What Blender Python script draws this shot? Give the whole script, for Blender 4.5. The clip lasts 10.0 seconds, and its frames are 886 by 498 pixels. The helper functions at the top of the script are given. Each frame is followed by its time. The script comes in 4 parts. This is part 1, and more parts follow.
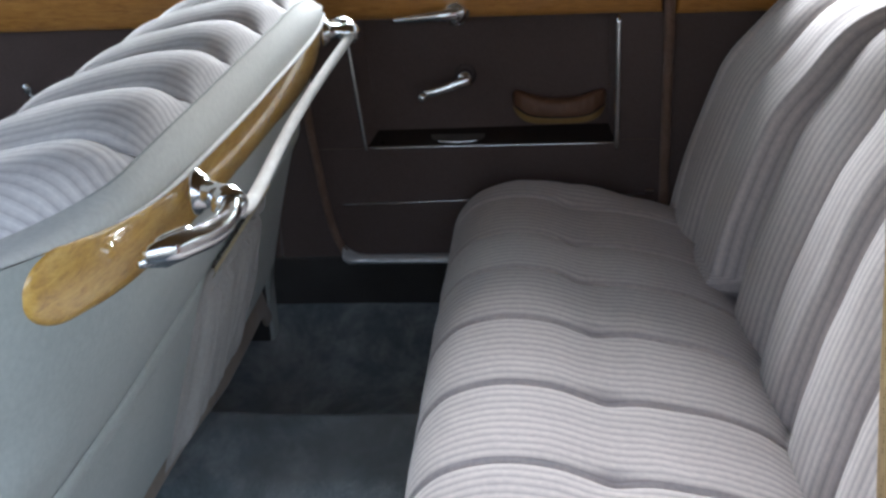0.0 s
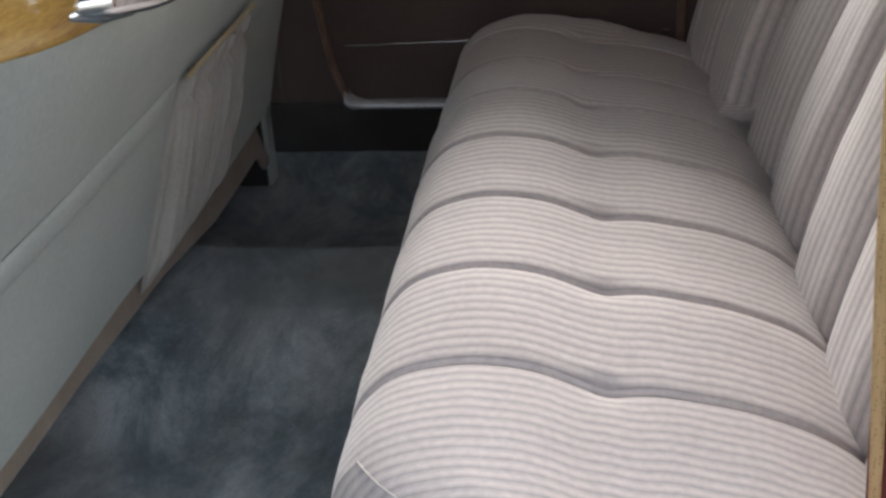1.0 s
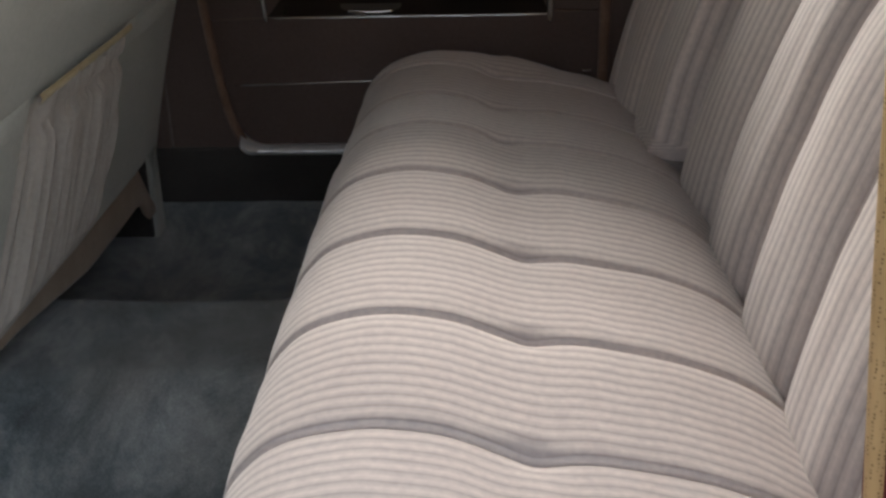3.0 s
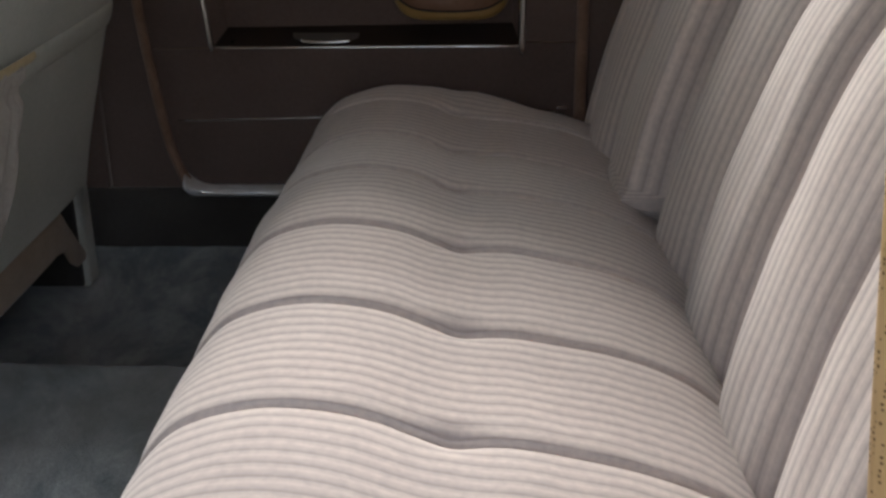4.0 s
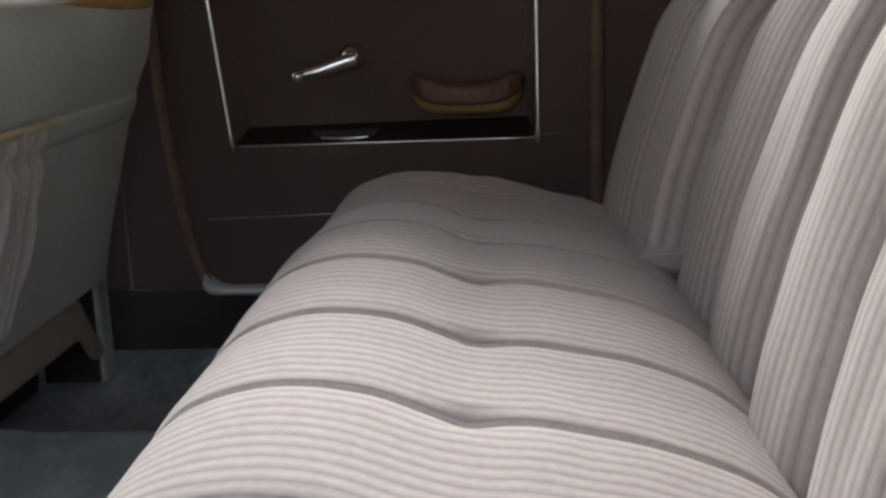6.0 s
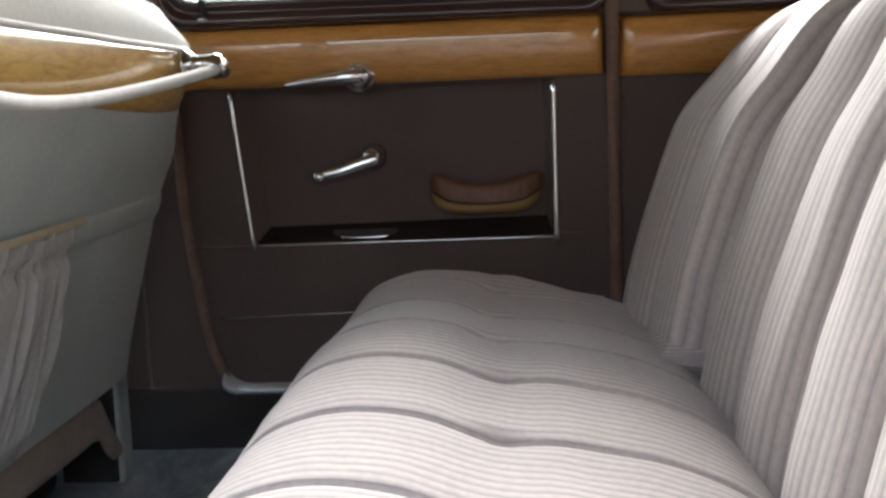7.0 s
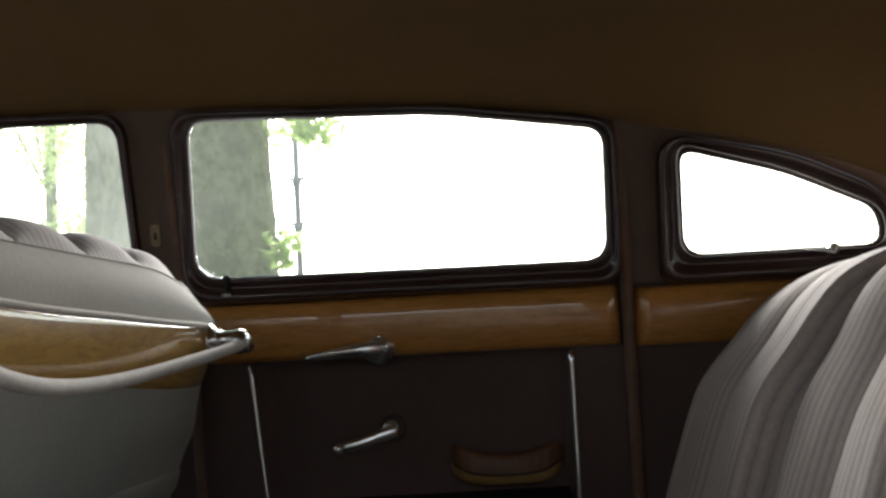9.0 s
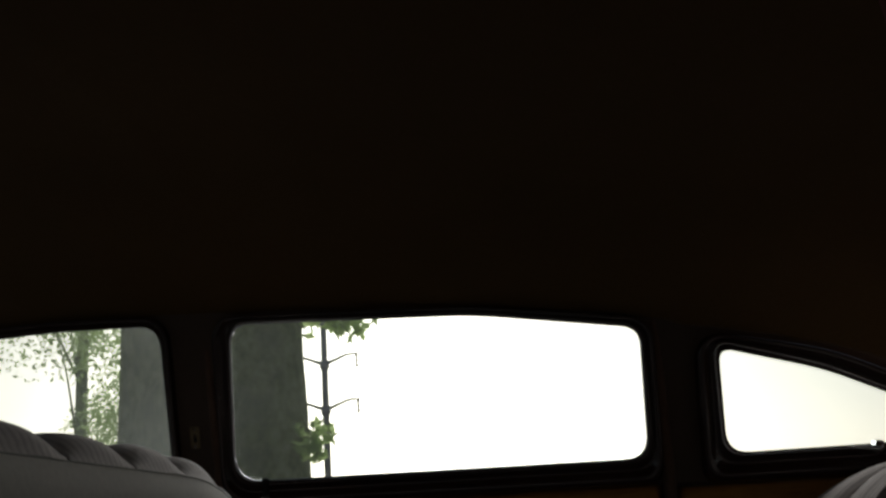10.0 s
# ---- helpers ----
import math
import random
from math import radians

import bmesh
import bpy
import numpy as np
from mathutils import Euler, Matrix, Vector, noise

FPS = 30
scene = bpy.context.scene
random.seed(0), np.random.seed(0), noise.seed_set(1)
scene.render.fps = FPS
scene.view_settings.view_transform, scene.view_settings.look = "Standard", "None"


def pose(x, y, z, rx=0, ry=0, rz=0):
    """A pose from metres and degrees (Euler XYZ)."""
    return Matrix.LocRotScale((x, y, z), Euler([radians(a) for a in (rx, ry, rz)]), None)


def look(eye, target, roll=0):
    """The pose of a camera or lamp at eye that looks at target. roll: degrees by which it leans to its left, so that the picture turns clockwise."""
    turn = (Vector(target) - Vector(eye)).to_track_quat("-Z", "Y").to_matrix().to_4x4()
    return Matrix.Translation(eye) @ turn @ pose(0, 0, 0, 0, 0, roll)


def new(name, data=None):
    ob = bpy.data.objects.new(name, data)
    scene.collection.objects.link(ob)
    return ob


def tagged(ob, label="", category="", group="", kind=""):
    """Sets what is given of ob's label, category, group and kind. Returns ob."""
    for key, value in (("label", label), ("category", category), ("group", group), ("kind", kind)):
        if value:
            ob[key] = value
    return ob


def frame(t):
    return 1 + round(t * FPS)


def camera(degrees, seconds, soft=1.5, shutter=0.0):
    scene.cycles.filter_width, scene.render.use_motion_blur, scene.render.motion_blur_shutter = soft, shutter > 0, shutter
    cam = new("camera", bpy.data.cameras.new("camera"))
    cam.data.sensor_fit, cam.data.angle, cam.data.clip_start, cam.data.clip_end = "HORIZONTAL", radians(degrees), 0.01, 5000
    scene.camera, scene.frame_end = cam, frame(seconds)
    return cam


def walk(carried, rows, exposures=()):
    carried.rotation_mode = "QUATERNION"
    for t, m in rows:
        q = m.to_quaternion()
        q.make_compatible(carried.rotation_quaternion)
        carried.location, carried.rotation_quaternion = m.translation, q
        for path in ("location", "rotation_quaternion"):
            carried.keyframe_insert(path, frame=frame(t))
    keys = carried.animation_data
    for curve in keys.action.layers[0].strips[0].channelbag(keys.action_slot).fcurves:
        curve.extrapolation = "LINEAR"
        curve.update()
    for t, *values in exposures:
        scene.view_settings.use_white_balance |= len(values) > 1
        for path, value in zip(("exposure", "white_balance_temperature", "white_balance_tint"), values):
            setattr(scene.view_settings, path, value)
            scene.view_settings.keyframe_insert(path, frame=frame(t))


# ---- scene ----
cam = camera(42.6, 10.0, soft=2.8)
PATH = [
    (0, (-0.05, -0.59, 1.131), (-0.224, 1.245, 0.355), -2.7),
    (0.2, (-0.035, -0.582, 1.114), (-0.228, 1.255, 0.346), -1.7),
    (0.5, (-0.02, -0.561, 1.061), (-0.234, 1.242, 0.222), -2.0),
    (1, (0.002, -0.553, 0.982), (-0.234, 1.205, 0.058), -3.3),
    (1.2, (-0.003, -0.559, 0.973), (-0.222, 1.21, 0.066), -3.4),
    (1.5, (-0.01, -0.561, 0.953), (-0.206, 1.205, 0.035), -2.7),
    (1.8, (-0.014, -0.562, 0.938), (-0.198, 1.185, -0.017), -3.6),
    (2, (-0.012, -0.552, 0.923), (-0.177, 1.223, 0.017), -3.0),
    (2.5, (-0.02, -0.493, 0.902), (-0.086, 1.312, 0.044), -1.5),
    (3.8, (0.053, -0.243, 0.832), (-0.078, 1.606, 0.081), -0.9),
    (4, (0.062, -0.214, 0.828), (-0.032, 1.632, 0.063), -0.8),
    (4.5, (0.079, -0.168, 0.763), (0.003, 1.687, 0.02), -0.8),
    (5, (0.088, -0.179, 0.704), (-0.068, 1.721, 0.098), -1.6),
    (6.5, (0.062, -0.263, 0.678), (-0.07, 1.694, 0.285), -2.4),
    (7, (0.061, -0.254, 0.681), (-0.096, 1.719, 0.395), -2.3),
    (7.5, (0.061, -0.253, 0.684), (-0.065, 1.731, 0.468), -2.0),
    (8, (0.045, -0.253, 0.692), (-0.059, 1.74, 0.553), -1.6),
    (8.5, (0.045, -0.257, 0.69), (-0.061, 1.74, 0.693), -1.7),
    (9, (0.041, -0.263, 0.701), (-0.108, 1.725, 0.868), -2.9),
    (9.5, (0.029, -0.275, 0.73), (-0.136, 1.692, 1.056), -2.9),
    (10, (0.025, -0.285, 0.73), (-0.149, 1.648, 1.212), -3.4),
]
EXPOSURE = [(0.0, 2.5, 5600, 9), (1.0, 2.45, 6250, 11), (2.5, 2.2, 6680, 12), (4.5, 2.48, 6480, 12), (5.0, 2.32, 6400, 12), (6.5, 2.45, 6250, 11), (7.0, 2.95, 6150, 11), (7.5, 3.35, 6050, 9), (8.0, 3.3, 6100, 9), (8.5, 2.7, 6200, 9), (9.0, 1.4, 6350, 10), (9.5, -0.1, 6400, 10), (10.0, -1.25, 6350, 10)]
walk(cam, [(t, look(eye, target, roll)) for t, eye, target, roll in PATH], EXPOSURE)

# ---- light ----
world = bpy.data.worlds.new("sky")
world.use_nodes = True
scene.world = world
wn = world.node_tree
sky = wn.nodes.new("ShaderNodeTexSky")
sky.sky_type = "NISHITA"
sky.sun_disc = False
sky.sun_elevation = radians(16)
sky.sun_rotation = radians(-9)
sky.dust_density = 2.0
sky.air_density = 1.0
wn.nodes["Background"].inputs["Strength"].default_value = 0.14
haze = wn.nodes.new("ShaderNodeHueSaturation")
haze.inputs["Saturation"].default_value = 0.4
wn.links.new(sky.outputs[0], haze.inputs["Color"])
wn.links.new(haze.outputs[0], wn.nodes["Background"].inputs["Color"])
sun_lamp = bpy.data.lights.new("sun", "SUN")
sun_lamp.energy = 5.0
sun_lamp.angle = radians(36)
sun_lamp.color = (1.0, 0.97, 0.93)
sun = new("sun", sun_lamp)
sun.matrix_world = look((-1.2, 8.0, 2.3), (0, 0, 0))


# ---- materials ----
def nodes_of(name, rough=0.8, metal=0.0, spec=0.3):
    m = bpy.data.materials.new(name)
    m.use_nodes = True
    nt = m.node_tree
    p = nt.nodes["Principled BSDF"]
    p.inputs["Roughness"].default_value = rough
    p.inputs["Metallic"].default_value = metal
    p.inputs["Specular IOR Level"].default_value = spec
    co = nt.nodes.new("ShaderNodeTexCoord")
    return m, nt, p, co.outputs["Object"]


def scaled(nt, co, sx, sy, sz):
    n = nt.nodes.new("ShaderNodeMapping")
    n.inputs["Scale"].default_value = (sx, sy, sz)
    nt.links.new(co, n.inputs["Vector"])
    return n.outputs[0]


def noise_tex(nt, vec, scale, detail=3.0, rough=0.55, distort=0.0):
    n = nt.nodes.new("ShaderNodeTexNoise")
    n.inputs["Scale"].default_value = scale
    n.inputs["Detail"].default_value = detail
    n.inputs["Roughness"].default_value = rough
    n.inputs["Distortion"].default_value = distort
    nt.links.new(vec, n.inputs["Vector"])
    return n.outputs["Fac"]


def ramp(nt, fac, stops):
    n = nt.nodes.new("ShaderNodeValToRGB")
    cr = n.color_ramp
    while len(cr.elements) < len(stops):
        cr.elements.new(0.5)
    for e, (pos, col) in zip(cr.elements, stops):
        e.position = pos
        e.color = (*col, 1) if len(col) == 3 else col
    nt.links.new(fac, n.inputs["Fac"])
    return n.outputs["Color"]


def blend(nt, a, b, fac, mode="MIX"):
    n = nt.nodes.new("ShaderNodeMix")
    n.data_type, n.blend_type = "RGBA", mode
    for sock, v in ((n.inputs[0], fac), (n.inputs[6], a), (n.inputs[7], b)):
        if isinstance(v, (int, float)):
            sock.default_value = v
        elif isinstance(v, tuple):
            sock.default_value = (*v, 1)
        else:
            nt.links.new(v, sock)
    return n.outputs[2]


def calc(nt, op, a, b=None):
    n = nt.nodes.new("ShaderNodeMath")
    n.operation = op
    for k, v in enumerate((a, b)):
        if v is None:
            continue
        if isinstance(v, (int, float)):
            n.inputs[k].default_value = v
        else:
            nt.links.new(v, n.inputs[k])
    return n.outputs[0]


def bump(nt, p, height, strength, dist=0.002):
    n = nt.nodes.new("ShaderNodeBump")
    n.inputs["Strength"].default_value = strength
    n.inputs["Distance"].default_value = dist
    nt.links.new(height, n.inputs["Height"])
    nt.links.new(n.outputs[0], p.inputs["Normal"])


def stripes(name, light, mid, dark):
    """Ribbed wool cloth; the attribute "rib" counts the woven stripes."""
    m, nt, p, co = nodes_of(name, 0.95, 0, 0.1)
    p.inputs["Sheen Weight"].default_value = 0.25
    p.inputs["Sheen Roughness"].default_value = 0.5
    rib = nt.nodes.new("ShaderNodeAttribute")
    rib.attribute_name = "rib"
    wob = noise_tex(nt, co, 14.0, 2)
    count = calc(nt, "ADD", rib.outputs["Fac"], calc(nt, "MULTIPLY", calc(nt, "SUBTRACT", wob, 0.5), 0.05))
    fr = calc(nt, "FRACT", count)
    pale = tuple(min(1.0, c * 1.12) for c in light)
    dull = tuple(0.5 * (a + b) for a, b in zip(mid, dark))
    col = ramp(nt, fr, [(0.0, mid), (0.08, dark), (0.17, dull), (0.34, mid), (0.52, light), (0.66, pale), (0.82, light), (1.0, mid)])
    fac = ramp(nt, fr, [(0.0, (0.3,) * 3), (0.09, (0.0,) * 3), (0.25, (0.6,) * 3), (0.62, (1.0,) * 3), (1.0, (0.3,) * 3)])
    thread = calc(nt, "SINE", calc(nt, "MULTIPLY", count, 2 * math.pi * 6))
    weave = noise_tex(nt, co, 900.0, 2)
    soil = ramp(nt, noise_tex(nt, co, 5.0, 4), [(0.25, (0.84, 0.81, 0.80)), (0.75, (1.0, 1.0, 1.0))])
    col = blend(nt, col, soil, 0.6, "MULTIPLY")
    col = blend(nt, col, ramp(nt, noise_tex(nt, co, 140.0, 2), [(0.3, (0.80, 0.80, 0.81)), (0.7, (1.02, 1.02, 1.0))]), 0.7, "MULTIPLY")
    nt.links.new(col, p.inputs["Base Color"])
    h = calc(nt, "ADD", calc(nt, "MULTIPLY", fac, 0.8), calc(nt, "ADD", calc(nt, "MULTIPLY", thread, 0.06), calc(nt, "MULTIPLY", weave, 0.3)))
    bump(nt, p, h, 0.13, 0.0015)
    return m


def cloth(name, a, b, big=4.0, fine=700.0, strength=0.35, rough=0.95, sheen=0.15):
    m, nt, p, co = nodes_of(name, rough, 0, 0.12)
    p.inputs["Sheen Weight"].default_value = sheen
    col = ramp(nt, noise_tex(nt, co, big, 5, 0.6), [(0.3, a), (0.7, b)])
    col = blend(nt, col, ramp(nt, noise_tex(nt, co, 160.0, 2), [(0.3, (0.82, 0.82, 0.82)), (0.7, (1, 1, 1))]), 0.6, "MULTIPLY")
    nt.links.new(col, p.inputs["Base Color"])
    bump(nt, p, noise_tex(nt, co, fine, 2), strength, 0.0012)
    return m


def varnished(name, stretch, dark, mid, light):
    """Figured wood under gloss varnish; stretch sets the grain's direction."""
    m, nt, p, co = nodes_of(name, 0.32, 0, 0.5)
    v = scaled(nt, co, *stretch)
    g = noise_tex(nt, v, 16.0, 7, 0.62, 1.2)
    col = ramp(nt, g, [(0.28, dark), (0.48, mid), (0.70, light)])
    lines = noise_tex(nt, v, 90.0, 3, 0.6, 0.3)
    col = blend(nt, col, ramp(nt, lines, [(0.35, (0.78, 0.72, 0.64)), (0.6, (1, 1, 1))]), 0.5, "MULTIPLY")
    nt.links.new(col, p.inputs["Base Color"])
    p.inputs["Coat Weight"].default_value = 0.9
    p.inputs["Coat Roughness"].default_value = 0.02
    p.inputs["Coat IOR"].default_value = 1.75
    nt.links.new(ramp(nt, g, [(0.2, (0.42,) * 3), (0.8, (0.28,) * 3)]), p.inputs["Roughness"])
    bump(nt, p, noise_tex(nt, co, 14.0, 3), 0.025, 0.004)
    return m


def painted(name, a, b, rough=0.3, coat=0.0, metal=0.0, big=12.0, grit=0.06, spec=0.5):
    m, nt, p, co = nodes_of(name, rough, metal, spec)
    nt.links.new(ramp(nt, noise_tex(nt, co, big, 5, 0.6), [(0.3, a), (0.7, b)]), p.inputs["Base Color"])
    p.inputs["Coat Weight"].default_value = coat
    n = noise_tex(nt, co, 60.0, 4)
    nt.links.new(ramp(nt, n, [(0.25, (rough * 0.75,) * 3), (0.8, (min(1.0, rough * 1.35),) * 3)]), p.inputs["Roughness"])
    bump(nt, p, noise_tex(nt, co, 220.0, 3), grit, 0.001)
    return m


seat_cloth = stripes("striped_wool", (0.585, 0.522, 0.485), (0.53, 0.472, 0.443), (0.38, 0.335, 0.322))
# same wool made paler: window light on the front roll is in its colour
lit_front_cloth = stripes("striped_wool_front_lit", (0.72, 0.685, 0.665), (0.68, 0.64, 0.625), (0.53, 0.49, 0.48))
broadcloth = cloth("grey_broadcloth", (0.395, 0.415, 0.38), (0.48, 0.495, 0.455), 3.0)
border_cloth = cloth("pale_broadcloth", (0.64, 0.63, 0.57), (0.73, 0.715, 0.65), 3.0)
pocket_cloth = cloth("pocket_cloth", (0.34, 0.315, 0.285), (0.43, 0.395, 0.36), 6.0)
piping_cloth = cloth("pale_piping", (0.78, 0.75, 0.69), (0.85, 0.82, 0.76), 12.0)
door_cloth = cloth("taupe_broadcloth", (0.104, 0.076, 0.068), (0.138, 0.102, 0.092), 2.5, sheen=0.1)
pillar_cloth = cloth("brown_broadcloth", (0.135, 0.098, 0.078), (0.175, 0.13, 0.105), 3.0, sheen=0.1)
kick_cloth = cloth("dark_kick_cloth", (0.044, 0.040, 0.038), (0.075, 0.069, 0.065), 3.0, sheen=0.05)
headliner_cloth = cloth("headliner", (0.155, 0.088, 0.030), (0.20, 0.118, 0.043), 1.5, sheen=0.1)
windlace_cloth = cloth("brown_windlace", (0.17, 0.105, 0.075), (0.24, 0.15, 0.11), 20.0)
binding_cloth = cloth("tan_binding", (0.26, 0.20, 0.15), (0.36, 0.28, 0.21), 14.0)
elastic_cloth = cloth("yellow_elastic", (0.36, 0.29, 0.16), (0.46, 0.375, 0.22), 20.0)
pad_leather = painted("brown_leather", (0.115, 0.048, 0.022), (0.17, 0.076, 0.036), 0.5, 0.0, 0, 25.0, 0.3)
pad_gold = painted("tan_leather", (0.25, 0.15, 0.05), (0.33, 0.21, 0.075), 0.5, 0.0, 0, 25.0, 0.3)
rope = cloth("cord_velvet", (0.56, 0.53, 0.48), (0.68, 0.65, 0.60), 30.0, 500.0, 0.5)
aged_brass = painted("aged_brass", (0.22, 0.17, 0.10), (0.34, 0.27, 0.17), 0.4, 0, 1.0, 40.0, 0.15)
chrome = painted("chrome", (0.84, 0.85, 0.86), (0.92, 0.93, 0.94), 0.15, 0, 1.0, 8.0, 0.01)
dull_chrome = painted("worn_chrome", (0.55, 0.56, 0.58), (0.75, 0.76, 0.78), 0.22, 0, 1.0, 30.0, 0.1)
tray_metal = painted("ashtray_metal", (0.10, 0.095, 0.09), (0.15, 0.14, 0.135), 0.35, 0, 0.8, 20.0, 0.02)
worn_plate = painted("scuffed_plate", (0.80, 0.81, 0.82), (0.92, 0.93, 0.94), 0.36, 0, 0.55, 40.0, 0.25)
frame_paint = painted("dark_frame_enamel", (0.036, 0.018, 0.017), (0.055, 0.030, 0.027), 0.22, 0.6, 0, 6.0, 0.03)
shelf_paint = painted("dark_shelf", (0.012, 0.009, 0.008), (0.018, 0.013, 0.012), 0.35, 0.1, 0, 6.0, 0.0, 0.3)
maroon = painted("maroon_paint", (0.10, 0.012, 0.014), (0.13, 0.018, 0.018), 0.5, 0.0, 0, 3.0, 0.02, 0.25)
dark_metal = painted("dark_metal", (0.015, 0.013, 0.012), (0.03, 0.027, 0.025), 0.6)
rail_wood = varnished("varnished_rail", (1.2, 9, 9), (0.36, 0.150, 0.032), (0.53, 0.242, 0.053), (0.65, 0.33, 0.080))
strip_wood = varnished("varnished_strip", (7, 1.1, 7), (0.42, 0.22, 0.045), (0.66, 0.385, 0.075), (0.78, 0.50, 0.12))


def carpet_material():
    m, nt, p, co = nodes_of("blue_grey_carpet", 1.0, 0, 0.05)
    p.inputs["Sheen Weight"].default_value = 0.3
    brushed = noise_tex(nt, scaled(nt, co, 1.0, 0.6, 1.0), 6.0, 9, 0.74, 0.35)
    col = ramp(nt, brushed, [(0.32, (0.065, 0.085, 0.098)), (0.47, (0.195, 0.235, 0.25)), (0.64, (0.50, 0.525, 0.525))])
    worn = ramp(nt, noise_tex(nt, co, 3.0, 4), [(0.45, (0.0,) * 3), (0.7, (1.0,) * 3)])
    col = blend(nt, col, (0.175, 0.155, 0.14), calc(nt, "MULTIPLY", worn, 0.6))
    col = blend(nt, col, ramp(nt, noise_tex(nt, co, 420.0, 2), [(0.3, (0.6, 0.6, 0.6)), (0.7, (1, 1, 1))]), 0.7, "MULTIPLY")
    nt.links.new(col, p.inputs["Base Color"])
    bump(nt, p, calc(nt, "ADD", noise_tex(nt, co, 600.0, 2), brushed), 0.7, 0.004)
    return m


carpet_wool = carpet_material()


def perforated_material():
    m, nt, p, co = nodes_of("gold_perforated_vinyl", 0.55, 0, 0.4)
    v = nt.nodes.new("ShaderNodeTexVoronoi")
    v.inputs["Scale"].default_value = 330.0
    v.inputs["Randomness"].default_value = 0.35
    nt.links.new(co, v.inputs["Vector"])
    holes = ramp(nt, v.outputs["Distance"], [(0.18, (0.0,) * 3), (0.34, (1.0,) * 3)])
    base = ramp(nt, noise_tex(nt, co, 14.0, 4), [(0.3, (0.44, 0.28, 0.125)), (0.7, (0.54, 0.365, 0.175))])
    nt.links.new(blend(nt, (0.17, 0.095, 0.035), base, holes), p.inputs["Base Color"])
    bump(nt, p, holes, 0.6, 0.001)
    return m


gold_vinyl = perforated_material()


def glass_material(name, dust):
    """Clear glass under a thin uneven film of dust."""
    m = bpy.data.materials.new(name)
    m.use_nodes = True
    nt = m.node_tree
    nt.nodes.remove(nt.nodes["Principled BSDF"])
    clear, gloss, mix, fres = (nt.nodes.new("ShaderNode" + k) for k in ("BsdfTransparent", "BsdfGlossy", "MixShader", "Fresnel"))
    clear.inputs["Color"].default_value = (0.93, 0.96, 0.94, 1)
    gloss.inputs["Roughness"].default_value = 0.02
    fres.inputs["IOR"].default_value = 1.45
    nt.links.new(fres.outputs[0], mix.inputs[0])
    nt.links.new(clear.outputs[0], mix.inputs[1])
    nt.links.new(gloss.outputs[0], mix.inputs[2])
    film, cover, coords = (nt.nodes.new(k) for k in ("ShaderNodeBsdfTranslucent", "ShaderNodeMixShader", "ShaderNodeTexCoord"))
    film.inputs["Color"].default_value = (0.82, 0.86, 0.82, 1)
    blotch = noise_tex(nt, coords.outputs["Object"], 3.0, 5)
    nt.links.new(ramp(nt, blotch, [(0.3, (dust * 0.6,) * 3), (0.7, (dust * 1.5,) * 3)]), cover.inputs[0])
    nt.links.new(mix.outputs[0], cover.inputs[1])
    nt.links.new(film.outputs[0], cover.inputs[2])
    nt.links.new(cover.outputs[0], nt.nodes["Material Output"].inputs["Surface"])
    return m


glass = glass_material("window_glass", 0.03)
dusty_glass = glass_material("dusty_window_glass", 0.10)


def bark_material():
    m, nt, p, co = nodes_of("tree_bark", 0.95, 0, 0.1)
    v = scaled(nt, co, 3, 3, 2.4)
    g = noise_tex(nt, v, 6.0, 9, 0.82, 0.15)
    col = ramp(nt, g, [(0.3, (0.12, 0.155, 0.055)), (0.46, (0.29, 0.36, 0.14)), (0.60, (0.50, 0.56, 0.29))])
    col = blend(nt, col, (0.20, 0.24, 0.13), ramp(nt, noise_tex(nt, co, 5.0, 5), [(0.45, (0,) * 3), (0.65, (0.7,) * 3)]))
    nt.links.new(col, p.inputs["Base Color"])
    bump(nt, p, g, 1.0, 0.05)
    return m


bark = bark_material()


def leaf_material():
    """Thin leaves that let part of the light through."""
    m = painted("leaf_green", (0.16, 0.27, 0.08), (0.29, 0.42, 0.17), 0.55, 0, 0, 3.0, 0.1, 0.3)
    nt = m.node_tree
    through_light, mix = nt.nodes.new("ShaderNodeBsdfTranslucent"), nt.nodes.new("ShaderNodeMixShader")
    through_light.inputs["Color"].default_value = (0.60, 0.75, 0.32, 1)
    mix.inputs[0].default_value = 0.7
    nt.links.new(nt.nodes["Principled BSDF"].outputs[0], mix.inputs[1])
    nt.links.new(through_light.outputs[0], mix.inputs[2])
    nt.links.new(mix.outputs[0], nt.nodes["Material Output"].inputs["Surface"])
    return m


leaf_green = leaf_material()
pole_steel = painted("pole_steel", (0.34, 0.345, 0.35), (0.44, 0.445, 0.45), 0.6, 0, 0.3)
porcelain = painted("grey_porcelain", (0.12, 0.11, 0.11), (0.2, 0.19, 0.19), 0.3)
# kept dark so that the added wall sends little light back
blocker_paint = cloth("dark_blocker_render", (0.055, 0.055, 0.05), (0.10, 0.10, 0.092), 0.8, 90.0, 0.8, sheen=0.0)
grass_earth = cloth("grey_paving", (0.065, 0.064, 0.06), (0.11, 0.108, 0.10), 0.6, 60.0, 1.0, sheen=0.0)


# ---- building helpers ----
def thing(name, at, label, category, group="", kind=""):
    ob = tagged(new(name), label, category, group, kind)
    ob.location = at
    return ob


def finish(name, bm, material, smooth=True):
    bmesh.ops.recalc_face_normals(bm, faces=bm.faces[:])
    me = bpy.data.meshes.new(name)
    bm.to_mesh(me)
    bm.free()
    me.materials.append(material)
    if smooth:
        me.polygons.foreach_set("use_smooth", [True] * len(me.polygons))
    return new(name, me)


